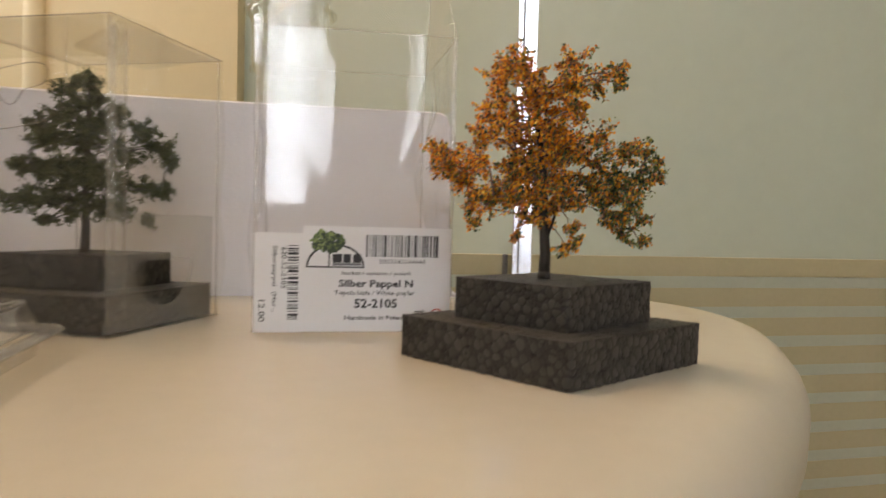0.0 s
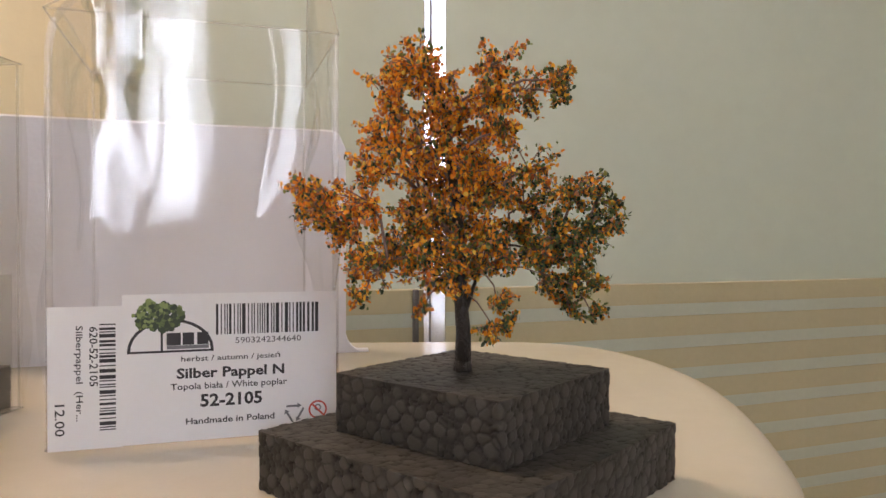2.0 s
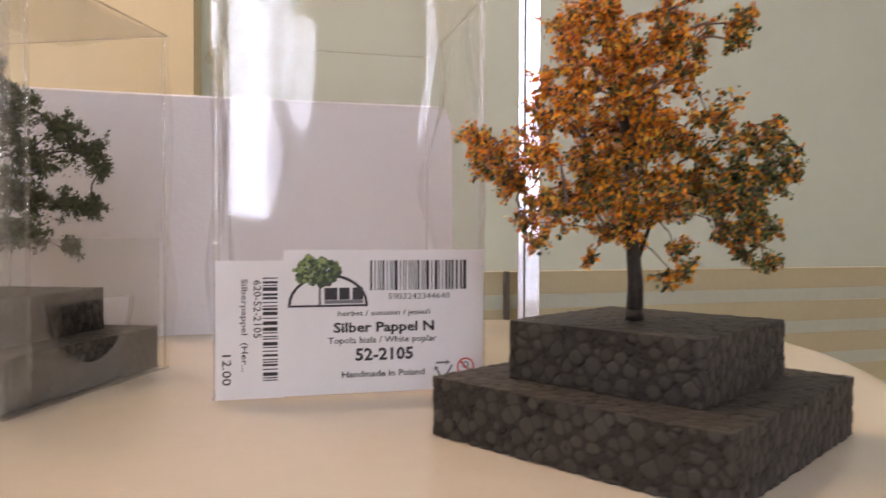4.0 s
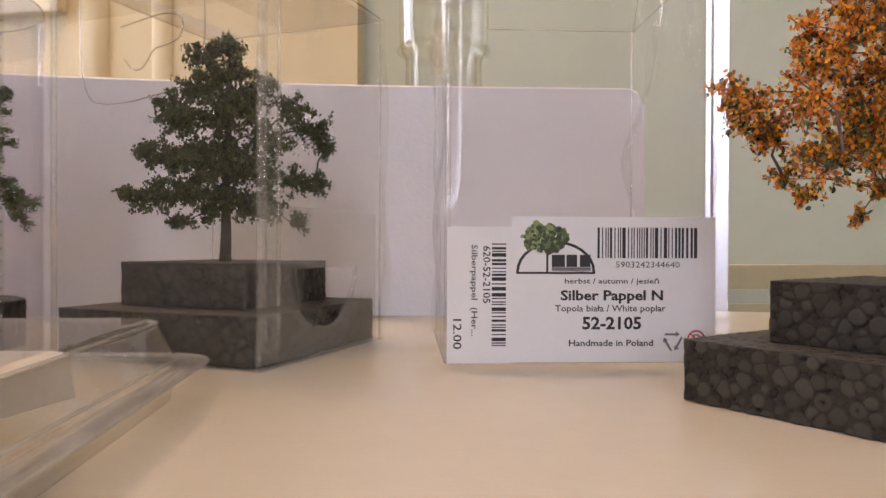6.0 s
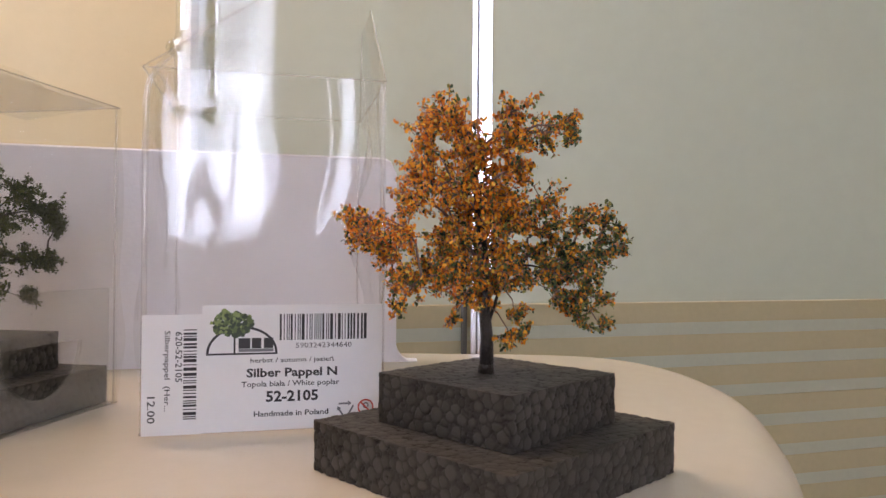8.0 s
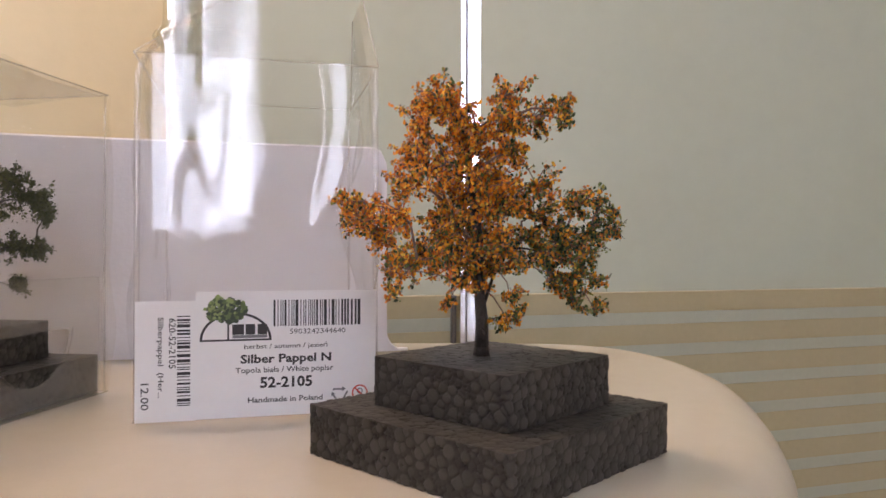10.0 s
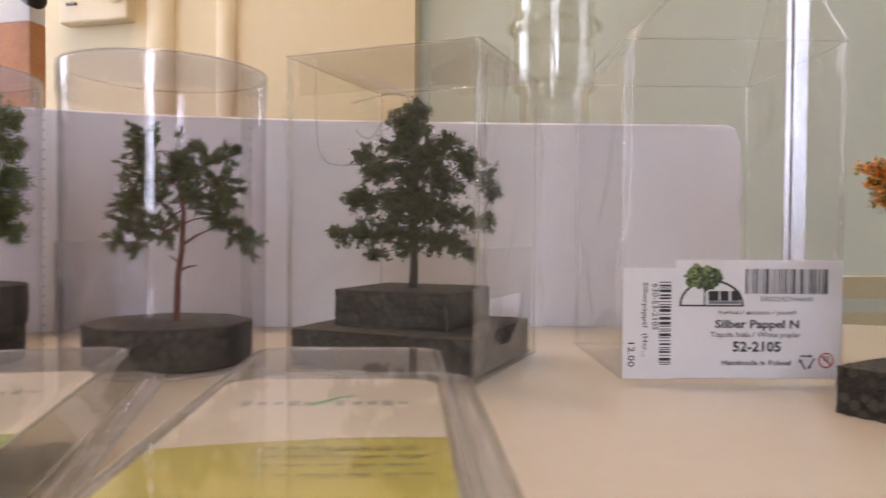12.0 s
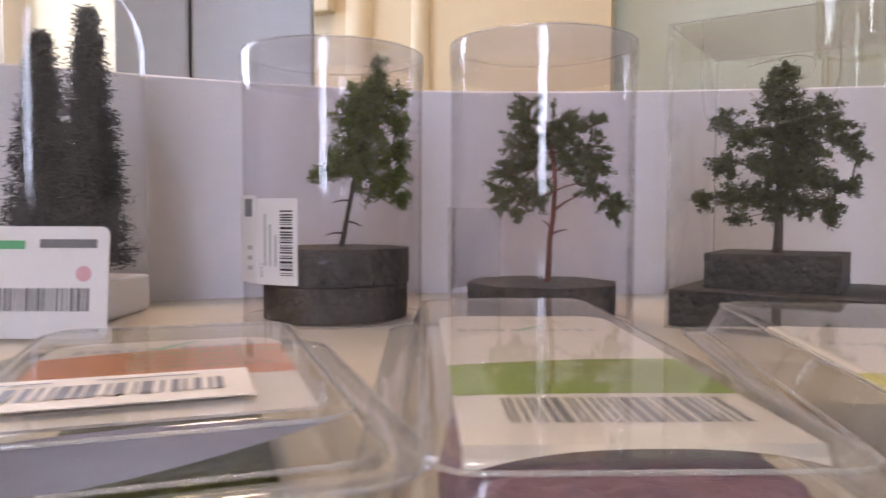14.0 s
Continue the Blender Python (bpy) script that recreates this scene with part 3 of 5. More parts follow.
def cells(q, salt=0):
    """Distances to the three nearest bead centres of a shaken lattice, and the nearest bead's own number."""
    base = np.floor(q)
    d0, d1, d2 = (np.full(len(q), 9.0) for _ in range(3))
    own = np.zeros(len(q))
    for i, j, k in itertools.product((-1, 0, 1), repeat=3):
        c = base + (i, j, k)
        jit = np.stack([cell_noise(c, t + salt) for t in (1, 2, 3)], 1)
        d = np.linalg.norm(q - c - 0.5 - 0.66 * (jit - 0.5), axis=1) * (0.88 + 0.24 * cell_noise(c, 5 + salt))
        near = d < d0
        d2 = np.where(near, d1, np.where(d < d1, d1, np.minimum(d2, d)))
        d1 = np.where(near, d0, np.minimum(d1, d))
        own = np.where(near, cell_noise(c, 7 + salt), own)
        d0 = np.minimum(d0, d)
    return d0, d1, d2, own


def soft(x):
    x = np.clip(x, 0, 1)
    return x * x * (3 - 2 * x)


def relief(verts, normals, size, depth, off):
    """Round beads pressed together and cut flat, with thin joints and dark pits where they don't meet."""
    p = np.array([v[:] for v in verts])
    nv = np.array([v.normalized()[:] for v in normals])
    # the lattice is turned, so that no rows of beads line up with the cut
    q = (p + np.array(off[:])) @ np.array(Euler((0.62, 0.95, 0.41)).to_matrix()) / size
    d0, d1, d2, own = cells(q)
    e0, e1, e2, small = cells(q * 1.9 + 17.3, 11)
    # large round beads, small ones packed between them
    rim = 0.50 + 0.12 * own - d0
    ball = soft(rim / 0.05)
    edge = soft((d1 - d0) / 0.12) * (0.35 + 0.65 * soft(rim / 0.12))
    seam = soft((e1 - e0) / 0.16)
    body = ball * edge + (1 - ball) * (0.1 + 0.5 * seam)
    dome = ball * np.clip(1 - (d0 / 0.5) ** 2, 0, 1)
    pit = soft((0.22 - (e2 - e0)) / 0.12) * (1 - ball) * (small < 0.45)
    lost = (own < 0.05) * soft((0.16 - d0) / 0.06)
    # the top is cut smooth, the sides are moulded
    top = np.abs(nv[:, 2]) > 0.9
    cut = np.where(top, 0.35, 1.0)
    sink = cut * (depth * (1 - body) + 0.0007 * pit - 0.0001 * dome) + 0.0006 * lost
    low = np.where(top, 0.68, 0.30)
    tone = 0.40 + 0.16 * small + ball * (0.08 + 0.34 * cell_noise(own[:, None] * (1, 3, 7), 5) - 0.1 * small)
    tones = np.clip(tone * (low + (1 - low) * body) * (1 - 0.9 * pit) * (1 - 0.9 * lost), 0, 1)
    return p - nv * sink[:, None], tones


def foam_mesh(name, verts, normals, faces, bead_size, parent=None, seed=0):
    off = Vector((3.1 * seed, 1.7 * seed, 0.9 * seed))
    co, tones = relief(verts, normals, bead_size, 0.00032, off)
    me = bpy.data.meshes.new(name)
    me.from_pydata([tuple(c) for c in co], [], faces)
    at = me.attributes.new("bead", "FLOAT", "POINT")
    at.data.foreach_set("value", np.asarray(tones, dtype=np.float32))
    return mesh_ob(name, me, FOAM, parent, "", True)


def foam_square(x, y, z, side, h, rz, step, seed, label, bead_size=0.0033):
    n, nz = max(4, round(side / step)), max(3, round(h / step))
    idx, verts, normals, faces = {}, [], [], []

    def vid(i, j, k, nv):
        key = (i, j, k)
        if key not in idx:
            idx[key] = len(verts)
            verts.append(Vector((-side / 2 + side * i / n, -side / 2 + side * j / n, h * k / nz)))
            normals.append(Vector((0, 0, 0)))
        normals[idx[key]] += nv
        return idx[key]

    for a in range(n):
        for b in range(n):
            for k, nv in ((0, Vector((0, 0, -1))), (nz, Vector((0, 0, 1)))):
                f = [vid(a, b, k, nv), vid(a + 1, b, k, nv), vid(a + 1, b + 1, k, nv), vid(a, b + 1, k, nv)]
                faces.append(f if k else f[::-1])
        for k in range(nz):
            for c, nv, fl in ((0, Vector((0, -1, 0)), 0), (n, Vector((0, 1, 0)), 1)):
                f = [vid(a, c, k, nv), vid(a + 1, c, k, nv), vid(a + 1, c, k + 1, nv), vid(a, c, k + 1, nv)]
                faces.append(f[::-1] if fl else f)
            for c, nv, fl in ((0, Vector((-1, 0, 0)), 1), (n, Vector((1, 0, 0)), 0)):
                f = [vid(c, a, k, nv), vid(c, a + 1, k, nv), vid(c, a + 1, k + 1, nv), vid(c, a, k + 1, nv)]
                faces.append(f[::-1] if fl else f)
    # worn upright corners
    for v in verts:
        dx, dy = abs(v.x) - side / 2 + 0.0016, abs(v.y) - side / 2 + 0.0016
        if dx > 0 and dy > 0:
            q = Vector((dx, dy)).normalized() * max(dx, dy)
            v.x, v.y = math.copysign(side / 2 - 0.0016 + q.x, v.x), math.copysign(side / 2 - 0.0016 + q.y, v.y)
    ob = foam_mesh("foam_block", verts, normals, faces, bead_size, None, seed)
    ob.matrix_basis = pose(x, y, z, 0, 0, rz)
    return tagged(ob, label, "foam block", "foam blocks")


def foam_disc(x, y, z, r, h, step, seed, label, rz=0.0, facets=0, wobble=0.0):
    n, nz, nr = round(2 * math.pi * r / step), max(3, round(h / step)), round(r / step)
    verts, normals, faces = [], [], []

    def rad(a):
        if facets:
            s = 2 * math.pi / facets
            b = (a + s / 2) % s - s / 2
            return r * (0.35 + 0.65 * math.cos(s / 2) / math.cos(b)) * (1 + wobble * math.sin(2 * a + 1))
        return r * (1 + wobble * math.sin(2 * a + 1))

    rows = []
    for i in range(nr):
        rows.append((i / nr * 0.999 + 0.001, 0.0, Vector((0, 0, -1)), 0))
    rows.append((1.0, 0.0, Vector((0, 0, -1)), 1))
    for k in range(1, nz):
        rows.append((1.0, h * k / nz, Vector((0, 0, 0)), 1))
    rows.append((1.0, h, Vector((0, 0, 1)), 1))
    for i in range(nr - 1, -1, -1):
        rows.append((i / nr * 0.999 + 0.001, h, Vector((0, 0, 1)), 0))
    for f, z1, nv, side in rows:
        for k in range(n):
            a = 2 * math.pi * k / n
            verts.append(Vector((f * rad(a) * math.cos(a), f * rad(a) * math.sin(a), z1)))
            normals.append(nv + side * Vector((math.cos(a), math.sin(a), 0)))
    for j in range(len(rows) - 1):
        for k in range(n):
            faces.append([j * n + k, j * n + (k + 1) % n, (j + 1) * n + (k + 1) % n, (j + 1) * n + k])
    ob = foam_mesh("foam_disc", verts, normals, faces, 0.0036, None, seed)
    ob.matrix_basis = pose(x, y, z, 0, 0, rz)
    return tagged(ob, label, "foam block", "foam blocks")


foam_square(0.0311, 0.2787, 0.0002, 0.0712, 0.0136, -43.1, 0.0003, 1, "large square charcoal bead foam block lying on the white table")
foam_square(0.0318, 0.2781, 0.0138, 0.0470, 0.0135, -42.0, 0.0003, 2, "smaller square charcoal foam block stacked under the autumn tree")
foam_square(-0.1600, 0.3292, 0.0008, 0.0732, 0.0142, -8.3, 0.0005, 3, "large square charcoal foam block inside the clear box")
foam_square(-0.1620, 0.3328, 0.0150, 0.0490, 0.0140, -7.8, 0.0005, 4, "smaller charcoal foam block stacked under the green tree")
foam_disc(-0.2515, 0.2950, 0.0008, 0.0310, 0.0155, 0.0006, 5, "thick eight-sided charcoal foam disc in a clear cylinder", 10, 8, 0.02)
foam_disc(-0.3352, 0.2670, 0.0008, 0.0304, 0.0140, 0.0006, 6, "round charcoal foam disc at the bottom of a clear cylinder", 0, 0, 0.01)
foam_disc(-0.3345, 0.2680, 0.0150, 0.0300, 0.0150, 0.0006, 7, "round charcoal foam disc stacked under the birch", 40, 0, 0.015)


# ---- model trees ----
def leaf_mesh(name, centres, sizes, material, parent, rnd, aspect=0.62, aim=None, label=""):
    base = [(-1, 0, 0), (-0.35, aspect * 0.9, 0.12), (0.5, aspect, 0.1), (1, 0, 0), (0.55, -aspect * 0.95, 0.1), (-0.4, -aspect * 0.85, 0.14)]
    verts, faces = [], []
    for i, (c, s) in enumerate(zip(centres, sizes)):
        if aim is None:
            q = Euler((rnd.uniform(0, 6.28), rnd.uniform(0, 6.28), rnd.uniform(0, 6.28))).to_matrix()
        else:
            q = (Vector(aim[i]) + Vector((rnd.gauss(0, 0.35), rnd.gauss(0, 0.35), rnd.gauss(0, 0.35)))).to_track_quat("X", "Z").to_matrix() @ Euler((rnd.uniform(0, 6.28), 0, 0)).to_matrix()
        k = len(verts)
        verts += [tuple(c + s * (q @ Vector(b))) for b in base]
        faces.append([k, k + 1, k + 2, k + 3, k + 4, k + 5])
    me = bpy.data.meshes.new(name)
    me.from_pydata(verts, [], faces)
    return mesh_ob(name, me, material, parent, label)


def model_tree(name, x, y, z, rz, trunk, clumps, unit, leaf, per, bark, twig, mats, label, seed, depth=0.75, aspect=0.62, needles=False, trunk_r=(0.0016, 0.0007), bare=(), dens=1.0, full=1.2, fork=0.02, hug=0.0006, reach=1.28, droop=0.0, squash=0.88):
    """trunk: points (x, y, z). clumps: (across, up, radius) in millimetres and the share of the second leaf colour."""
    rnd = random.Random(seed)
    lean = Vector((0, 0, -droop))
    t = thing(name, x, y, z, rz, label, "model tree", "model trees")
    bm = bmesh.new()
    k = len(trunk)
    tube(bm, trunk, [trunk_r[0] + (trunk_r[1] - trunk_r[0]) * i / (k - 1) for i in range(k)], 10)
    tube(bm, [trunk[0], Vector(trunk[0]) + Vector((0, 0, 0.0025))], [trunk_r[0] * 1.12, trunk_r[0]], 10)
    for p0, p1, r in bare:
        tube(bm, [p0, (Vector(p0) + Vector(p1)) / 2 + Vector((0, 0, 0.0006)), p1], [r, r * 0.7, r * 0.4], 6)
    part("trunk", bm, bark, t, "", True)
    bm = bmesh.new()
    sets = [([], [], []), ([], [], [])]
    tops = [Vector(p) for p in trunk]
    zmax = tops[-1].z
    half = max(abs(c[0]) for c in clumps) * 0.001
    forks = [tops[i].lerp(tops[i + 1], q / 6) for i in range(k - 1) for q in range(7)]
    forks = [v for v in forks if v.z >= fork]
    for cx, cz, cr, share in sorted(clumps, key=lambda c: abs(c[0])):
        across, up, r = cx * 0.001, cz * 0.001, cr * 0.001 * full
        spread = math.sqrt(max(0.1, 1 - (across / half) ** 2)) * half * depth
        c = Vector((across, rnd.uniform(-0.62, 0.62) * max(0.0, spread - r), up))
        start = min(forks, key=lambda v: (v - c).length + 1.6 * max(0.0, v.z - c.z + 0.003))
        mid = start.lerp(c, 0.55) + Vector((rnd.uniform(-1, 1), rnd.uniform(-1, 1), rnd.uniform(0.2, 1.2))) * r * 0.3
        thin = 1.0 if c.z > fork * 0.8 else 0.55
        tube(bm, [start, mid, c], [0.00042 * thin, 0.00032 * thin, 0.0002 * thin], 5, False)
        forks += [mid, c] if c.z > fork * 0.65 else []
        out = c - min(tops, key=lambda v: (v - c).length)
        out = out.normalized() if out.length > r * 0.5 else Vector((0, 0, 1))
        lines = []
        for _ in range(max(7, int(dens * 17 * cr / unit))):
            v = (Vector((rnd.gauss(0, 1), rnd.gauss(0, 1), rnd.gauss(0, 1))).normalized() + out * 0.45 + lean).normalized()
            v *= r * rnd.uniform(0.45, reach)
            v.z *= squash
            bend = c + v * 0.55 + Vector((0, 0, rnd.uniform(-0.1, 0.2) * r))
            tube(bm, [c + v * 0.05, bend, c + v], [0.00020, 0.00015, 0.0001], 4, False)
            lines += [(c + v * 0.15, bend, v), (bend, c + v, v), (bend, c + v, v)]
            for _ in range(2):
                w = (v.normalized() + Vector((rnd.gauss(0, 0.7), rnd.gauss(0, 0.7), rnd.gauss(0, 0.6))) + lean).normalized() * r * rnd.uniform(0.25, 0.5)
                start = c + v * rnd.uniform(0.45, 0.85)
                tube(bm, [start, start + w], [0.00011, 0.00008], 3, False)
                lines.append((start, start + w, w))
        for _ in range(int(per * (cr / unit) ** 1.7) + 10):
            a, b, v = rnd.choice(lines)
            p = a.lerp(b, rnd.uniform(0.1, 1.06)) + Vector((rnd.gauss(0, 1), rnd.gauss(0, 1), rnd.gauss(0, 1))) * hug
            w = sets[1 if rnd.random() < share else 0]
            w[0].append(p)
            w[1].append(leaf * rnd.uniform(0.6, 1.25))
            w[2].append(v.normalized() + lean * 1.5 + Vector((0, 0, 0.3)))
    part("twig_work", bm, twig, t, "thin wire twigs", True)
    for (c, s, a), m, nm in zip(sets, mats, ("crown", "crown_second_tone")):
        if c:
            tagged(leaf_mesh(nm, c, s, m, t, rnd, aspect, a if needles else None), kind="stuff")
    return t


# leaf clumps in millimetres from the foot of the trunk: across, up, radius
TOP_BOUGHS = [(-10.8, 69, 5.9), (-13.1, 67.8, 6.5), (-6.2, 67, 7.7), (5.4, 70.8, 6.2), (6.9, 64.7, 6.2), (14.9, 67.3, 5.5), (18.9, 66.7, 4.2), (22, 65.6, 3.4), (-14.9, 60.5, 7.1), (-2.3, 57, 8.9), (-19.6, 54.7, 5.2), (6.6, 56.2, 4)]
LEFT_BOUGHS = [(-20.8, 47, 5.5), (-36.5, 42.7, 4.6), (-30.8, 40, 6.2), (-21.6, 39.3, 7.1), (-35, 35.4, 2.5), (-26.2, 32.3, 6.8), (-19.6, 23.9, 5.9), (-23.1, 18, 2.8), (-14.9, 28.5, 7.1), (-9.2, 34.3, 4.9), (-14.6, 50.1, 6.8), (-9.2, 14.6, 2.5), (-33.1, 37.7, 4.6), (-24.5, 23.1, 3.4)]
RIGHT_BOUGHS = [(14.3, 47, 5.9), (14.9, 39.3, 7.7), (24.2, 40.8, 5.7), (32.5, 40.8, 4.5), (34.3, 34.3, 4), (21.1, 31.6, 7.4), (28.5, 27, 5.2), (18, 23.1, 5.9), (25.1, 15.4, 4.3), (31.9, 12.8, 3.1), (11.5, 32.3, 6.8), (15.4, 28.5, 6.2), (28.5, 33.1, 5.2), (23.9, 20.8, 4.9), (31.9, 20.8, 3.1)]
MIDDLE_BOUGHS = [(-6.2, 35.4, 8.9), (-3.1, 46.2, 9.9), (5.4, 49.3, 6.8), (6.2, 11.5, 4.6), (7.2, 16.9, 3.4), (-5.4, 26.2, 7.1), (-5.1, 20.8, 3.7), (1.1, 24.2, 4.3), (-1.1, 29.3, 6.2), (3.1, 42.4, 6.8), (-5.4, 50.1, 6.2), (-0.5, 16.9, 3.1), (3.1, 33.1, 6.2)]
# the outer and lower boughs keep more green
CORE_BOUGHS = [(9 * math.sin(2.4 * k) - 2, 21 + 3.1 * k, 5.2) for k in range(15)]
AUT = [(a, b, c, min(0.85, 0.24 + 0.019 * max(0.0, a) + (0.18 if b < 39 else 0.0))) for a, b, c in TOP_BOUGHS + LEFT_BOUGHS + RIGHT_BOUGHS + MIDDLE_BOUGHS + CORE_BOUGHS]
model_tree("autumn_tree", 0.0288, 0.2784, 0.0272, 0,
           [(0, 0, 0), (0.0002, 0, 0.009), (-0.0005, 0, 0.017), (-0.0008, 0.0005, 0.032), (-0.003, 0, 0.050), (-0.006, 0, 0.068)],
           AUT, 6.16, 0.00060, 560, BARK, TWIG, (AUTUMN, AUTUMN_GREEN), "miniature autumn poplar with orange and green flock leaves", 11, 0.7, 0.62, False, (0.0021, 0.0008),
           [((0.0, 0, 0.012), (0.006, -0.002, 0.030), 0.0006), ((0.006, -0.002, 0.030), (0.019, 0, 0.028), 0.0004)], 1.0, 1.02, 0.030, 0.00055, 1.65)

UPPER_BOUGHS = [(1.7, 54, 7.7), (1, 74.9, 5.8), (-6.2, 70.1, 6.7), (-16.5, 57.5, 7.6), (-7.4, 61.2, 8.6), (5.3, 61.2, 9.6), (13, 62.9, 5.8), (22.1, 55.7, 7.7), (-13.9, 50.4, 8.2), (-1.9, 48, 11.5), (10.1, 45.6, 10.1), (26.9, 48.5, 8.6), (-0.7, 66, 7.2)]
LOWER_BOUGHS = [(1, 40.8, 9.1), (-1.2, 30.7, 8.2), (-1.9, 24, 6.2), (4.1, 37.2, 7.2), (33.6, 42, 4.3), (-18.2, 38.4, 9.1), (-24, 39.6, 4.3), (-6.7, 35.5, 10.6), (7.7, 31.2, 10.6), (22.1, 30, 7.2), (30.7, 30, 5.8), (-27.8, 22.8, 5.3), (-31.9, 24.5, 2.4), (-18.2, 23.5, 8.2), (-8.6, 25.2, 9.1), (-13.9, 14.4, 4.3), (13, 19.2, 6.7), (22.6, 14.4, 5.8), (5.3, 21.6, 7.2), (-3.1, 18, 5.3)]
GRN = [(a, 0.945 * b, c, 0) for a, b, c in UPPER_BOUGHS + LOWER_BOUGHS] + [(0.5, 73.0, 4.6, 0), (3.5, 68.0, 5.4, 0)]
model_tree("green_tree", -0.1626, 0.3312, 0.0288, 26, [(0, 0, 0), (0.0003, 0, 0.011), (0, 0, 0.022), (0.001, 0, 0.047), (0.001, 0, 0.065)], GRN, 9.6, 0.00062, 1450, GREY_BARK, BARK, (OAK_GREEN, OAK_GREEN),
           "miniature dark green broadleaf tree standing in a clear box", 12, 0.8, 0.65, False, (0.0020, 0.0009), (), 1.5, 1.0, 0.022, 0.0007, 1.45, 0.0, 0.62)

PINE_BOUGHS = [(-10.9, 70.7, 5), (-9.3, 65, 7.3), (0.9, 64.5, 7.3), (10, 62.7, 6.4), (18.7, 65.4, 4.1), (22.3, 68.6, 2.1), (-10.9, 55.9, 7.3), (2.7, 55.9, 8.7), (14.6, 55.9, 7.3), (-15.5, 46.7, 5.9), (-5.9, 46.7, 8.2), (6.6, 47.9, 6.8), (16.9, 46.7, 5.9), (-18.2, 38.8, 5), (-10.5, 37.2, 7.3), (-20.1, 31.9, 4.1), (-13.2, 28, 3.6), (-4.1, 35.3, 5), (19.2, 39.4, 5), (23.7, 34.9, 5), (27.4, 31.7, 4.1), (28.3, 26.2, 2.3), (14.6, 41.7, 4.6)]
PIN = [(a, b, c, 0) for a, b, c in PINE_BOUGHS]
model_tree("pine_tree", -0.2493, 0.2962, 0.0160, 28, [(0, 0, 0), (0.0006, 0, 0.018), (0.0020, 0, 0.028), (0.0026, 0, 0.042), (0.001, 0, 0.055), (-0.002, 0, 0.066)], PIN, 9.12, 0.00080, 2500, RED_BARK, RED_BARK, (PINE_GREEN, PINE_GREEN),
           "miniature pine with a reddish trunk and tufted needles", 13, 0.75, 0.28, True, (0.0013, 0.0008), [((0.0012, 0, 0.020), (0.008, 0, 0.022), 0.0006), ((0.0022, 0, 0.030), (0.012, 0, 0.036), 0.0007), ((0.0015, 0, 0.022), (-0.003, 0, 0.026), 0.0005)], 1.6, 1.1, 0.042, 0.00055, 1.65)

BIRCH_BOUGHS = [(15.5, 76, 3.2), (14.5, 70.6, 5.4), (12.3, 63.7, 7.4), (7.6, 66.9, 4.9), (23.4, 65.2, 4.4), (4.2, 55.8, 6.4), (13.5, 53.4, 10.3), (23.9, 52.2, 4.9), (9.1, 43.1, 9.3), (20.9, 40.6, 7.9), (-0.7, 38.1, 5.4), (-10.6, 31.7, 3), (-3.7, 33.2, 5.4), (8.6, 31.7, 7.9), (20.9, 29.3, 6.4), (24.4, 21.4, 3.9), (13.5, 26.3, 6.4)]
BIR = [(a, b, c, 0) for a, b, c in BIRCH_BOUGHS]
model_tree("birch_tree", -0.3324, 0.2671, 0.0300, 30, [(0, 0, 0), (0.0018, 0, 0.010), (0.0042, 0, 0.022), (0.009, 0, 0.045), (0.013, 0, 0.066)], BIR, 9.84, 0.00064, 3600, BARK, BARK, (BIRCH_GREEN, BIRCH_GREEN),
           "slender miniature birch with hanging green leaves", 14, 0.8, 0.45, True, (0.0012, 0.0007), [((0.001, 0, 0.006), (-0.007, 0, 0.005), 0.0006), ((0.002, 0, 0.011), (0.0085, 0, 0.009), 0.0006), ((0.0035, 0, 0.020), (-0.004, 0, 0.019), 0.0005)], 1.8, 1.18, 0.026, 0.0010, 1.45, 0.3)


def spruce(x, y, z, h, r, seed):
    rnd = random.Random(seed)
    t = thing("spruce_tree", x, y, z, rnd.uniform(0, 90), "dark miniature spruce with layered drooping boughs", "model tree", "model trees")
    bm = bmesh.new()
    tube(bm, [(0, 0, 0), (0, 0, h * 0.5), (0, 0, h)], [0.0016, 0.001, 0.0002], 8)
    part("trunk", bm, BARK, t, "", True)
    c, s, a = [], [], []
    bm = bmesh.new()
    zz = h * 0.08
    while zz < h * 0.98:
        rr = r * (1 - zz / h) ** 0.72 + 0.0010
        for _ in range(13):
            ang = rnd.uniform(0, 6.283)
            ln = rr * rnd.uniform(0.68, 1.15)
            dv = Vector((math.cos(ang), math.sin(ang), rnd.uniform(-0.35, 0.05)))
            tip = Vector((0, 0, zz)) + dv * ln
            tube(bm, [(0, 0, zz), tip], [0.0003, 0.00015], 4, False)
            for _ in range(int(20 + 8200 * ln)):
                f = rnd.uniform(0.1, 1.02)
                c.append(Vector((0, 0, zz)) + dv * ln * f + Vector((rnd.gauss(0, 1), rnd.gauss(0, 1), rnd.gauss(0, 0.9))) * 0.0016)
                s.append(rnd.uniform(0.0007, 0.0012))
                a.append(dv)
        zz += h * 0.028
    part("boughs", bm, BARK, t, "", True)
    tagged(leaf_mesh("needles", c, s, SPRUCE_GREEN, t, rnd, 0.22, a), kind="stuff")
    return t


SPX, SPY = -0.4355, 0.2085
spruce(SPX + 0.0185, SPY + 0.0028, 0.0165, 0.1110, 0.0158, 21)
spruce(SPX + 0.0007, SPY - 0.0056, 0.0165, 0.1015, 0.0158, 22)


# ---- clear packing ----
def fold(bm, a, b, r=0.00035):
    tube(bm, [a, b], [r, r], 6)


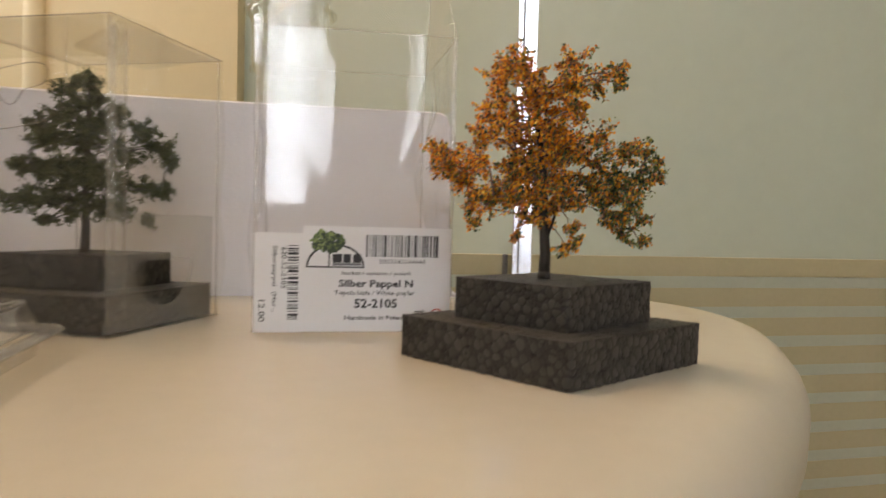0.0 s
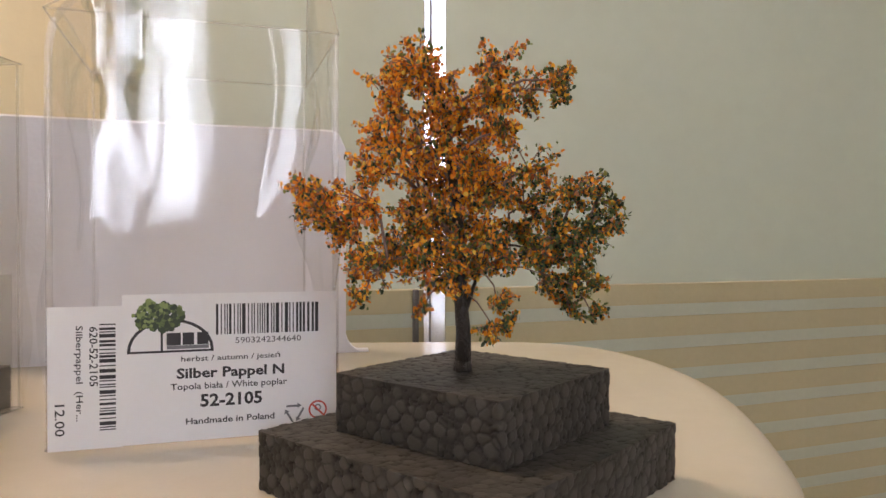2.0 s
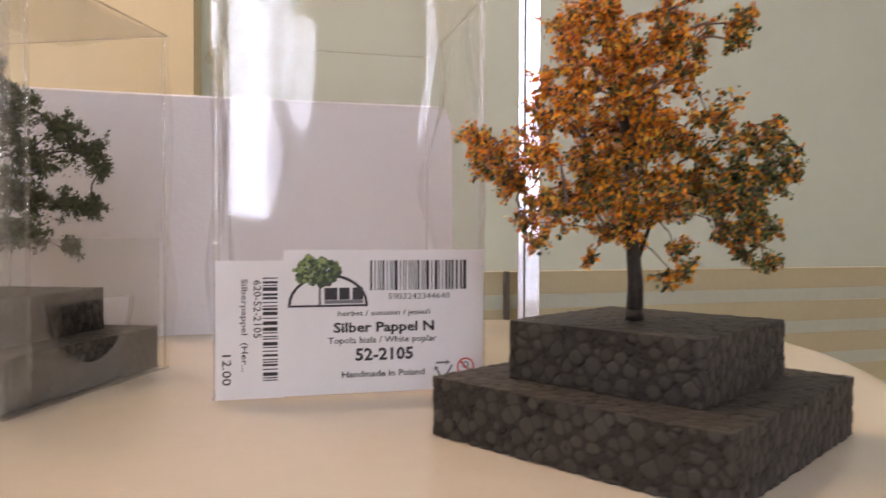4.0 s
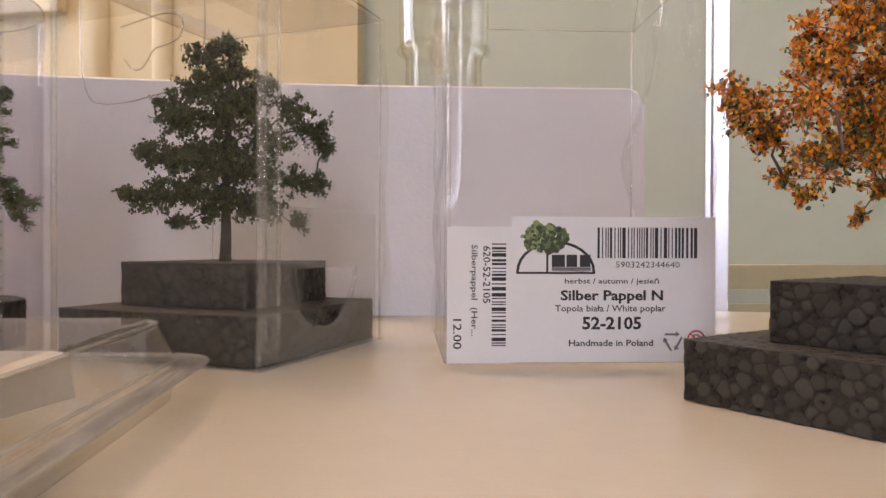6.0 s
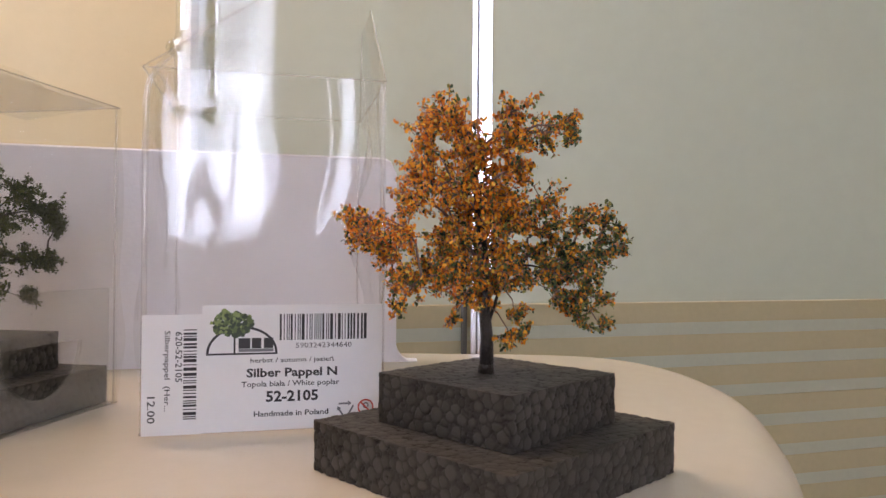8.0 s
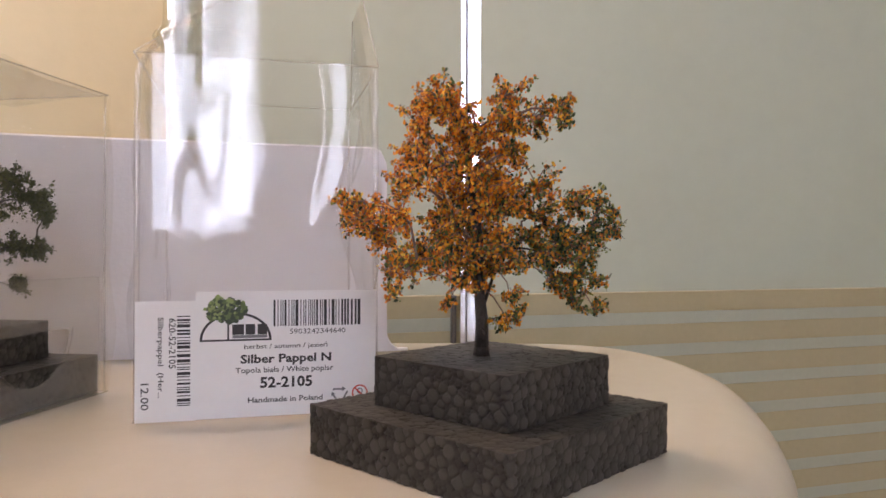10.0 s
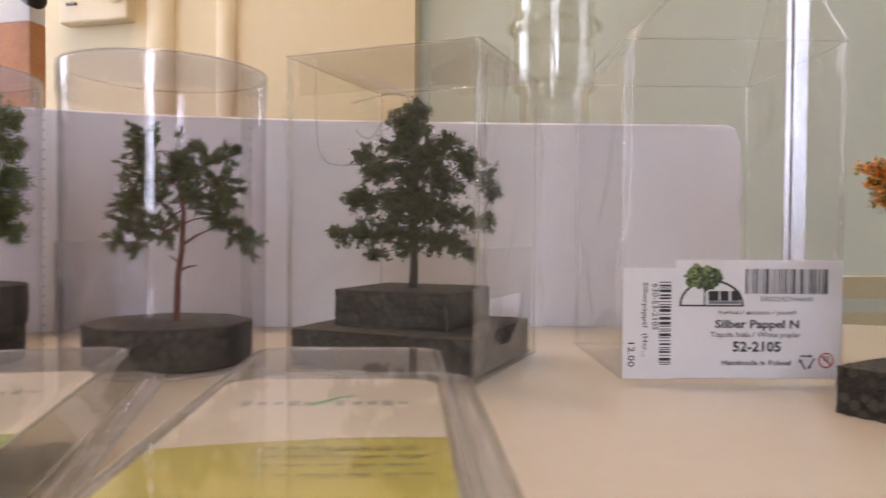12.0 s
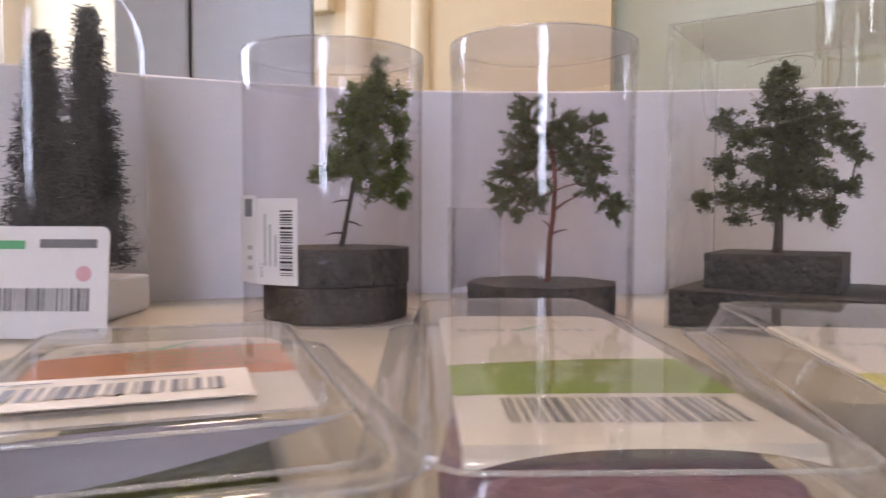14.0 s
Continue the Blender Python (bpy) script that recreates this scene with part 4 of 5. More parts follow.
def round_rim(bm, side):
    """Draws the stepped rim of the finger hole onto its true curve."""
    for v in bm.verts:
        rim = v.is_boundary and 0.006 < v.co.y < side - 0.006 and 0.004 < v.co.z < 0.042
        if rim and v.co.z > 0.0262:
            v.co.z = 0.0275
        elif rim:
            d = Vector(((v.co.y / side - 0.47) / 0.25, (v.co.z - 0.0275) / 0.0185)).normalized()
            v.co.y, v.co.z = (0.47 + 0.25 * d.x) * side, 0.0275 + 0.0185 * d.y


def clear_box(name, x, y, rz, side, h, label, closed=True, hole=False, bulge=0.0, seed=3, foot=0.0):
    """A clear folded box; its front left foot is the origin, x along the front, y back."""
    t = thing(name, x, y, 0, rz, label, "clear box", "clear boxes")
    o = Vector((seed * 2.3, seed * 1.1, 0))

    def wob(u, v, amp):
        e = min(1.0, 6 * min(u, 1 - u, v, 1 - v))
        return amp * e * noise.noise(Vector((u * 2.3, v * 3.1, 0)) + o)

    def ease(x):
        x = max(0.0, min(1.0, x))
        return x * x * (3 - 2 * x)

    def bell(x):
        return math.exp(-x * x)

    def buckle(u, v):
        """Buckled film: a belly that swells upwards, pinched below the top, and an upright crease with a swelling beside it."""
        top = ease((v - 0.875) / 0.05)
        x = max(-1.0, min(1.0, (u - 0.43) / 0.34))
        y = -0.00055 * ease((v - 0.46) / 0.42) * (1 - 0.45 * top) * (1 - x * x) ** 2
        y -= 0.00016 * bell((v - 0.885 - 0.05 * (u - 0.4)) / 0.02) * bell((u - 0.42) / 0.2)
        y += 0.00014 * bell((u - 0.27 + 0.1 * (v - 0.7)) / 0.085) * max(0.0, min(1.0, (v - 0.4) * 5)) * (1 - top)
        # rolled back along the left fold
        y += 0.0012 * max(0.0, (0.06 - u) / 0.06) ** 2 * max(0.0, min(1.0, (v - 0.36) * 6))
        c = 0.71 + 0.04 * math.sin(8 * v + 1)
        q, w = max(0.0, u - c), 0.955 - c
        side_swell = q - q * q / (2 * w) if u < 0.955 else w / 2 * ease((1 - u) / 0.045)
        y -= ease((v - 0.42) / 0.35) * (1 - 0.25 * bell((v - 0.77) / 0.035)) * 0.15 * side * side_swell * ease(q / 0.05)
        return y + 0.00002 * noise.noise(Vector((u * 9, v * 8, 4)))

    ph = h - foot
    faces = (("front_panel", lambda u, v: (u * side, buckle(u, v) if bulge else wob(u, v, 0.0), foot + v * ph), None),
             ("back_panel", lambda u, v: (u * side, side + wob(u, v, 0.0003), foot + v * ph), None),
             ("left_panel", lambda u, v: (wob(u, v + 3, 0.0003) + (0 if closed else 0.0032 * max(0.0, (v - 0.90) / 0.10) ** 2), u * side, foot + v * ph), None),
             ("right_panel", lambda u, v: (side + wob(u, v + 5, 0.0003), u * side, foot + v * ph), (lambda u, v: v < 0.0275 / h and ((u - 0.47) / 0.25) ** 2 + ((v - 0.0275 / h) / (0.0185 / h)) ** 2 < 1) if hole else None))
    for nm, fn, skip in faces:
        bm = bmesh.new()
        sheet(bm, fn, 96 if bulge else 60 if hole else 24, 144 if bulge else 90 if hole else 36, skip)
        if skip:
            round_rim(bm, side)
        part(nm, bm, HAZY if closed and nm == "front_panel" else SIDE_FILM if skip else FRONT if bulge and nm == "front_panel" else FILM, t, "", True)
    bm = bmesh.new()
    sheet(bm, lambda u, v: (0.0005 + u * (side - 0.001), 0.0005 + v * (side - 0.001), 0.0005 + foot * (1 - min(1.0, 8 * math.sin(math.pi * u) * math.sin(math.pi * v)))), 16, 16)
    part("bottom_panel", bm, FILM, t)
    cs = [(0, 0), (side, 0), (side, side), (0, side)]
    for k in range(4):
        a, b = cs[k], cs[(k + 1) % 4]
        bm = bmesh.new()
        q = (a[0] + (0.0009 if a[0] == 0 else -0.0009), a[1] + (0.0009 if a[1] == 0 else -0.0009))
        rf = 0.0009 if k < 2 else 0.0004
        if k == 0 and not closed:
            # this fold runs on into the flap that leans in
            C = [(0, 0, 0.0006 + foot), (0, 0, 0.05), (0, 0, 0.100), (0.0002, 0, 0.110), (0.0012, 0.0006, 0.1155), (0.0032, 0.002, h + 0.001), (0.009, 0.006, h + 0.009), (0.019, 0.013, h + 0.0195), (0.034, 0.024, h + 0.032)]
            tube(bm, [(q[0] + x1, q[1] + y1, z1) for x1, y1, z1 in C], [rf] * 9, 16, False)
        else:
            tube(bm, [(*q, 0.0006 + foot), (*q, h - 0.0004)], [rf, rf], 16, False)
        part("upright_fold", bm, SOFT_FOLD if closed else FOLD, t, "", True)
        for z in (0.0004 + foot, h):
            bm = bmesh.new()
            fold(bm, (*a, z), (*b, z), 0.00028)
            part("edge_fold", bm, EDGE if closed and k < 2 and z == h else SOFT_EDGE, t)
    if closed:
        bm = bmesh.new()
        sheet(bm, lambda u, v: (u * side, v * side, h + 0.0012 * math.sin(math.pi * u) * math.sin(math.pi * v)), 16, 16)
        part("lid", bm, HAZY, t, "", True)
        bm = bmesh.new()
        sheet(bm, lambda u, v: (0.004 + u * (side - 0.008), 0.0012 + 0.002 * v, h - 0.0005 - 0.014 * v), 8, 4)
        part("tuck_flap", bm, HAZY, t, "", True)
        for sx in (0, 1):
            bm = bmesh.new()
            sheet(bm, lambda u, v: ((0.001 + 0.028 * v) if not sx else side - 0.001 - 0.028 * v, 0.006 + (side - 0.012) * (u * (1 - 0.3 * v) + 0.15 * v), h - 0.001 - 0.006 * v), 8, 4)
            part("dust_flap", bm, HAZY, t, "", True)
    else:
        # open top: dust flaps lean in, the lid stands up at the back
        for sx in (0, 1):
            bm = bmesh.new()
            lean = 0.034 if not sx else 0.003
            sheet(bm, lambda u, v: ((0.0032 + (lean - 0.0032) * v) if not sx else side - lean * 0.8 * v, side * (u * (1 - 0.62 * v) + 0.31 * v), h + 0.032 * v), 8, 6)
            part("dust_flap", bm, FILM, t, "", True)
            for y0, y1 in ((0, 0.31), (1, 0.69)):
                bm = bmesh.new()
                fold(bm, (0 if not sx else side, y0 * side, h), (lean if not sx else side - lean * 0.8, y1 * side, h + 0.032), 0.0003)
                part("flap_edge", bm, SOFT_EDGE, t)
        bm = bmesh.new()
        sheet(bm, lambda u, v: (u * side, side + 0.012 * v, h + v * 0.095), 12, 12)
        part("open_lid", bm, FILM, t, "", True)
    return t


def on_front(u, z, out=0.0007, turn=0.0):
    return pose(u, -out, z, 90, 0, 0) @ pose(0, 0, 0, 0, 0, turn)


# the empty box of the autumn tree, with its printed labels
BOXW = 0.0778
pb = clear_box("clear_tree_box", -0.0797, 0.3032, 15.1, BOXW, 0.1187, "empty clear plastic box with white printed labels, its top open", False, False, 0.0008, 3, 0.0015)
small_label = box_part("small_label", (0.00975, -0.0008, 0.0209), (0.0181, 0.0003, 0.0382), PAPER, pb, 0, "narrow white price label with a bar code")
main_label = box_part("main_label", (0.0478, -0.0008, 0.02245), (0.0580, 0.0003, 0.0409), PAPER, pb, 0, "white printed product label")
BF = 0.00105
writing("lettering", "5903242344640", 0.0183, 0.0017, INK, main_label, on_front(0.0574, 0.0295, BF))
bars(0.0292, 0.0086, INK, main_label, on_front(0.0576, 0.0356, BF), 5, 30)
writing("lettering", "herbst / autumn / jesień", 0.0268, 0.0021, INK, main_label, on_front(0.0472, 0.0247, BF), "", 0.012)
writing("lettering", "Silber Pappel N", 0.0292, 0.0038, INK, main_label, on_front(0.0472, 0.0204, BF), "", 0.03)
writing("lettering", "Topola biała / White poplar", 0.0315, 0.0024, INK, main_label, on_front(0.0468, 0.0169, BF), "", 0.012)
writing("lettering", "52-2105", 0.0168, 0.0037, INK, main_label, on_front(0.0472, 0.0130, BF), "", 0.03)
writing("lettering", "Handmade in Poland", 0.0240, 0.0018, INK, main_label, on_front(0.0470, 0.0074, BF), "", 0.02)
writing("lettering", "620-52-2105", 0.0160, 0.0021, INK, small_label, on_front(0.0118, 0.0266, BF, -90), "", 0.012)
writing("lettering", "Silberpappel  (Her...", 0.0255, 0.0022, INK, small_label, on_front(0.0081, 0.0222, BF, -90), "", 0.010)
writing("lettering", "12.00", 0.0084, 0.0024, INK, small_label, on_front(0.0036, 0.0100, BF, -90), "", 0.010)
bars(0.0290, 0.0040, INK, small_label, on_front(0.0152, 0.0208, BF, -90), 6, 27)
# maker's mark as plain shapes: a small round-headed tree under an arc, over a base line
arc = [(0.0112 * math.cos(radians(a)), 0.0087 * math.sin(radians(a))) for a in range(0, 181, 12)]
inner = [(0.0104 * math.cos(radians(a)), 0.0079 * math.sin(radians(a))) for a in range(180, -1, -12)]
flat("mark_arc", arc + inner, INK, main_label, on_front(0.0312, 0.0274, BF))
flat("mark_base", rect(0.0224, 0.0006), INK, main_label, on_front(0.0312, 0.0271, BF))
for k in range(3):
    flat("mark_block", rect(0.0030 if k else 0.0037, 0.0034), INK, main_label, on_front(0.0319 + 0.0038 * k, 0.0305, BF + 0.0001))
flat("mark_stroke", rect(0.0110, 0.0010), GREY_INK, main_label, on_front(0.0356, 0.0282, BF + 0.0001))
flat("mark_trunk", rect(0.0006, 0.006), INK, main_label, on_front(0.0288, 0.0300, BF))
rnd = random.Random(8)
leaf_bms = [bmesh.new() for _ in range(3)]
for i in range(300):
    a, rr = rnd.uniform(0, 6.283), math.sqrt(rnd.random())
    x, y = 0.0063 * rr * math.cos(a) * (1 + 0.10 * math.sin(5 * a)), 0.0047 * rr * math.sin(a) * (0.72 if math.sin(a) < 0 else 1) * (1 + 0.1 * math.sin(4 * a))
    r0 = rnd.uniform(0.00035, 0.00085)
    lit = rnd.random() - 45 * x + 50 * y
    b = leaf_bms[0 if lit > 0.80 else 1 if lit > 0.48 else 2]
    m = on_front(0.0281 + x, 0.0364 + y, BF + 0.0002 + 0.000001 * i)
    b.faces.new([b.verts.new(m @ Vector((r0 * rnd.uniform(0.7, 1.3) * math.cos(k * 0.8976), r0 * rnd.uniform(0.7, 1.3) * math.sin(k * 0.8976), 0))) for k in range(7)])
for b, ink in zip(leaf_bms, (LIGHT_LEAF_INK, LEAF_INK, DARK_LEAF_INK)):
    part("mark_crown", b, ink, main_label)


def ring_flat(name, r0, r1, material, parent, m):
    bm = bmesh.new()
    n = 24
    a = [bm.verts.new(m @ Vector((r0 * math.cos(6.2832 * k / n), r0 * math.sin(6.2832 * k / n), 0))) for k in range(n)]
    b = [bm.verts.new(m @ Vector((r1 * math.cos(6.2832 * k / n), r1 * math.sin(6.2832 * k / n), 0))) for k in range(n)]
    for k in range(n):
        bm.faces.new((a[k], a[(k + 1) % n], b[(k + 1) % n], b[k]))
    return part(name, bm, material, parent)


ring_flat("warning_ring", 0.0022, 0.0027, RED_INK, main_label, on_front(0.0714, 0.0083, BF))
flat("warning_stroke", rect(0.0046, 0.0005), RED_INK, main_label, on_front(0.0714, 0.0083, BF + 0.0001, -45))
ring_flat("warning_sketch", 0.0006, 0.0010, GREY_INK, main_label, on_front(0.0714, 0.0089, BF))
for k in range(3):
    flat("recycling_arrow", [(-0.0016, 0.0010), (0.0006, 0.0010), (0.0006, 0.0007), (0.0014, 0.0012), (0.0006, 0.0018), (0.0006, 0.0014), (-0.0014, 0.0014)], GREY_INK, main_label, on_front(0.0646, 0.0080, BF + 0.0001, 120 * k) @ Matrix.Scale(1.5, 4))

# the box of the green tree
gbx = clear_box("clear_tree_box", -0.2022, 0.2962, -8.3, 0.0765, 0.1172, "closed clear plastic box holding a dark green model tree", True, True, 0.0, 7)
TAB = [(0.0129, 0.1163), (0.0129, 0.1017), (0.0133, 0.0879), (0.0151, 0.0802), (0.0194, 0.0765), (0.029, 0.0759), (0.0406, 0.0773), (0.0509, 0.0795), (0.0561, 0.0844), (0.0583, 0.092), (0.0583, 0.1031), (0.0583, 0.1163)]
SLOT = [(0.0284, 0.098), (0.0368, 0.0994), (0.0445, 0.1003), (0.0497, 0.0989), (0.0509, 0.0959), (0.049, 0.0927), (0.0445, 0.0913), (0.0406, 0.0904), (0.0381, 0.0872), (0.0355, 0.0851), (0.0323, 0.0858), (0.0297, 0.0886)]
for nm, W, lab in (("hanger_cut", TAB, "cut line of the hanging tab"), ("hanger_slot", SLOT, "cut line of the hanging slot")):
    bm = bmesh.new()
    pts = [along(W, i / 60) for i in range(61)]
    tube(bm, [(p.x, -0.0003, p.y) for p in pts], [0.00020] * 61, 6)
    part(nm, bm, EDGE, gbx, lab, True)
# glue flap behind the fold, with a rounded lower corner
bm = bmesh.new()
sheet(bm, lambda u, v: (0.0757, 0.0004 + 0.0095 * u, 0.003 + 0.006 * max(0.0, u - 0.35) ** 2 * (1 - v) / 0.42 + 0.110 * v), 8, 12)
part("glue_flap", bm, VEIL, gbx, "glued inner flap along the fold", True)
for q, lab in ((0.0032, ""), (0.0099, "")):
    bm = bmesh.new()
    tube(bm, [(0.0757, q, 0.005), (0.0757, q, 0.114)], [0.0006, 0.0006], 10, False)
    part("flap_fold", bm, SOFT_FOLD, gbx, lab, True)
bm = bmesh.new()
sheet(bm, lambda u, v: (0.0752, 0.0035 + 0.0695 * u, 0.001 + 0.045 * v), 56, 36, lambda u, v: 0.001 + 0.045 * v < 0.0275 and (((0.0035 + 0.0695 * u) / 0.0765 - 0.47) / 0.25) ** 2 + ((0.001 + 0.045 * v - 0.0275) / 0.0185) ** 2 < 1)
round_rim(bm, 0.0765)
part("inner_tab", bm, FROST, gbx, "folded inner tab behind the cut-out")

bm = bmesh.new()
W = [(0.0767, 0.0765 * (0.47 - 0.25 * math.cos(radians(a))), 0.0275 - 0.0185 * math.sin(radians(a))) for a in range(0, 181, 10)]
tube(bm, W, [0.00012] * len(W), 6)
part("cutout_edge", bm, EDGE, gbx, "edge of the round finger cut-out")


def arc_sheet(bm, r, a0, a1, z0, z1, nu=24, nv=2):
    sheet(bm, lambda u, v: (r * math.cos(radians(a0 + (a1 - a0) * u)), r * math.sin(radians(a0 + (a1 - a0) * u)), z0 + (z1 - z0) * v), nu, nv)


def clear_cylinder(x, y, r, h, label, seam):
    t = thing("clear_cylinder", x, y, 0, 0, label, "clear cylinder", "clear cylinders")
    bm = bmesh.new()
    lathe(bm, [(r, 0.0004), (r, 0.010), (r, 0.05), (r, h - 0.012), (r, h - 0.001)], 72)
    lathe(bm, [(r - 0.0006, 0.0006), (r - 0.0006, 0.05), (r - 0.0006, h - 0.0015)], 72)
    part("tube", bm, TUBE, t, "", True)
    bm = bmesh.new()
    lathe(bm, [(r + 0.0005, h - 0.0115), (r + 0.0006, h - 0.002), (r + 0.0002, h - 0.0006), (r - 0.0010, h), (r - 0.006, h + 0.0002), (0.0005, h + 0.0004)], 72)
    part("lid", bm, LID, t, "clear push-on lid", True)
    for z in (0.0006, h - 0.0004):
        bm = bmesh.new()
        lathe(bm, [(r + 0.0004 * math.cos(a), z + 0.0004 * math.sin(a)) for a in [6.2832 * k / 8 for k in range(9)]], 72)
        part("rim", bm, RIM, t, "", True)
    bm = bmesh.new()
    arc_sheet(bm, r + 0.0002, seam - 5, seam + 5, 0.001, h - 0.002, 6, 1)
    part("seam", bm, STIFF, t, "welded overlap", True)
    for k in range(26):
        bm = bmesh.new()
        bmesh.ops.create_uvsphere(bm, u_segments=6, v_segments=4, radius=0.00042)
        a = radians(seam + 3)
        bmesh.ops.translate(bm, vec=((r + 0.0004) * math.cos(a), (r + 0.0004) * math.sin(a), 0.005 + k * (h - 0.012) / 25), verts=bm.verts)
        part("weld_dot", bm, EDGE, t)
    return t


c2 = clear_cylinder(-0.2515, 0.2930, 0.0377, 0.1130, "clear plastic cylinder holding a small pine", -8)
c1 = clear_cylinder(-0.3352, 0.2654, 0.0378, 0.1110, "clear plastic cylinder holding a birch on two foam discs", 40)


def wrapped_label(t, r, a0, a1, z0, z1, name="label", material=None, label=""):
    bm = bmesh.new()
    arc_sheet(bm, r + 0.0006, a0, a1, z0, z1, 10, 1)
    arc_sheet(bm, r + 0.0004, a0, a1, z0, z1, 10, 1)
    return part(name, bm, material or PAPER, t, label, True)


lb = wrapped_label(c1, 0.0378, -107, -77, 0.0168, 0.0500, label="white label with a bar code")
rnd = random.Random(4)
z = 0.0205
while z < 0.046:
    w = rnd.choice((0.0003, 0.0003, 0.0006, 0.0009))
    wrapped_label(lb, 0.0380, -88, -80, z, z + w, "code_bar", INK)
    z += w + rnd.choice((0.0004, 0.0005, 0.0008))
for k in range(3):
    wrapped_label(lb, 0.0380, -100 + 4 * k, -98.5 + 4 * k, 0.024, 0.044 - 0.004 * k, "printed_line", PALE_INK)
writing("lettering", "12.00", 0.0052, 0.0016, GREY_INK, lb, pose(0, 0, 0, 0, 0, -12) @ pose(0, -0.0387, 0.0222, 90) @ pose(0, 0, 0, 0, 0, -90))
lb2 = wrapped_label(c1, 0.0378, -146, -108, 0.0168, 0.0515, label="white label beside the other")
wrapped_label(lb2, 0.0380, -122, -112, 0.043, 0.050, "printed_code", GREY_INK)
for k in range(3):
    wrapped_label(lb2, 0.0380, -118, -112, 0.030 - 0.004 * k, 0.0316 - 0.004 * k, "printed_line", PALE_INK)
wrapped_label(c2, 0.0378, -224, -152, 0.0120, 0.0470, material=THIN_PAPER, label="white label seen from its back")
wrapped_label(c2, 0.0379, -158, -142, 0.0120, 0.0470, label="white front end of the wrapped label")
wrapped_label(c2, 0.0380, -162, -156, 0.036, 0.045, "printed_code", GREY_INK)

# ---- spruce pack ----
sp = thing("spruce_pack", SPX, SPY, 0, 25.2, "clear domed pack of two dark spruces on a white tray", "clear pack")
box_part("tray", (-0.004, -0.009, 0.0084), (0.062, 0.078, 0.0164), PAPER, sp, 0.0015, "white tray")
bm = bmesh.new()
prof = [(0.0355, 0.0170), (0.0355, 0.10)] + [(0.0355 * math.cos(radians(a)), 0.112 + 0.034 * math.sin(radians(a))) for a in range(0, 90, 10)] + [(0.0005, 0.146)]
lathe(bm, prof, 56)
part("dome", bm, DOME, sp, "clear rounded dome", True)
M = pose(0.0178, -0.0515, 0.0200, 84, 0, 0)
bm = bmesh.new()
bm.faces.new([bm.verts.new(M @ Vector((a, b, 0))) for a, b in rounded(0.056, 0.0390, 0.0028)])
r = bmesh.ops.extrude_face_region(bm, geom=list(bm.faces))
bmesh.ops.translate(bm, vec=M.to_3x3() @ Vector((0, 0, -0.0006)), verts=[v for v in r["geom"] if isinstance(v, bmesh.types.BMVert)])
bmesh.ops.recalc_face_normals(bm, faces=bm.faces)
label_card = part("label_card", bm, PAPER, sp, "white label card with a bar code")
MM = M @ Matrix.Translation((0, 0, 0.0003))
bars(0.032, 0.0080, GREY_INK, label_card, MM @ Matrix.Translation((0.006, -0.006, 0)), 9, 26)
flat("print_bar", rect(0.020, 0.0030), GREY_INK, label_card, MM @ Matrix.Translation((0.014, 0.0135, 0)))
flat("print_bar", rect(0.024, 0.0030), GREEN_INK, label_card, MM @ Matrix.Translation((-0.013, 0.0130, 0)))
flat("print_spot", [(0.0028 * math.cos(k * 0.524), 0.0028 * math.sin(k * 0.524)) for k in range(12)], PINK_INK, label_card, MM @ Matrix.Translation((0.0195, 0.0030, 0)))
for k in range(3):
    flat("print_line", rect(0.010, 0.0012), PALE_INK, label_card, MM @ Matrix.Translation((-0.020, 0.008 - 0.003 * k, 0)))


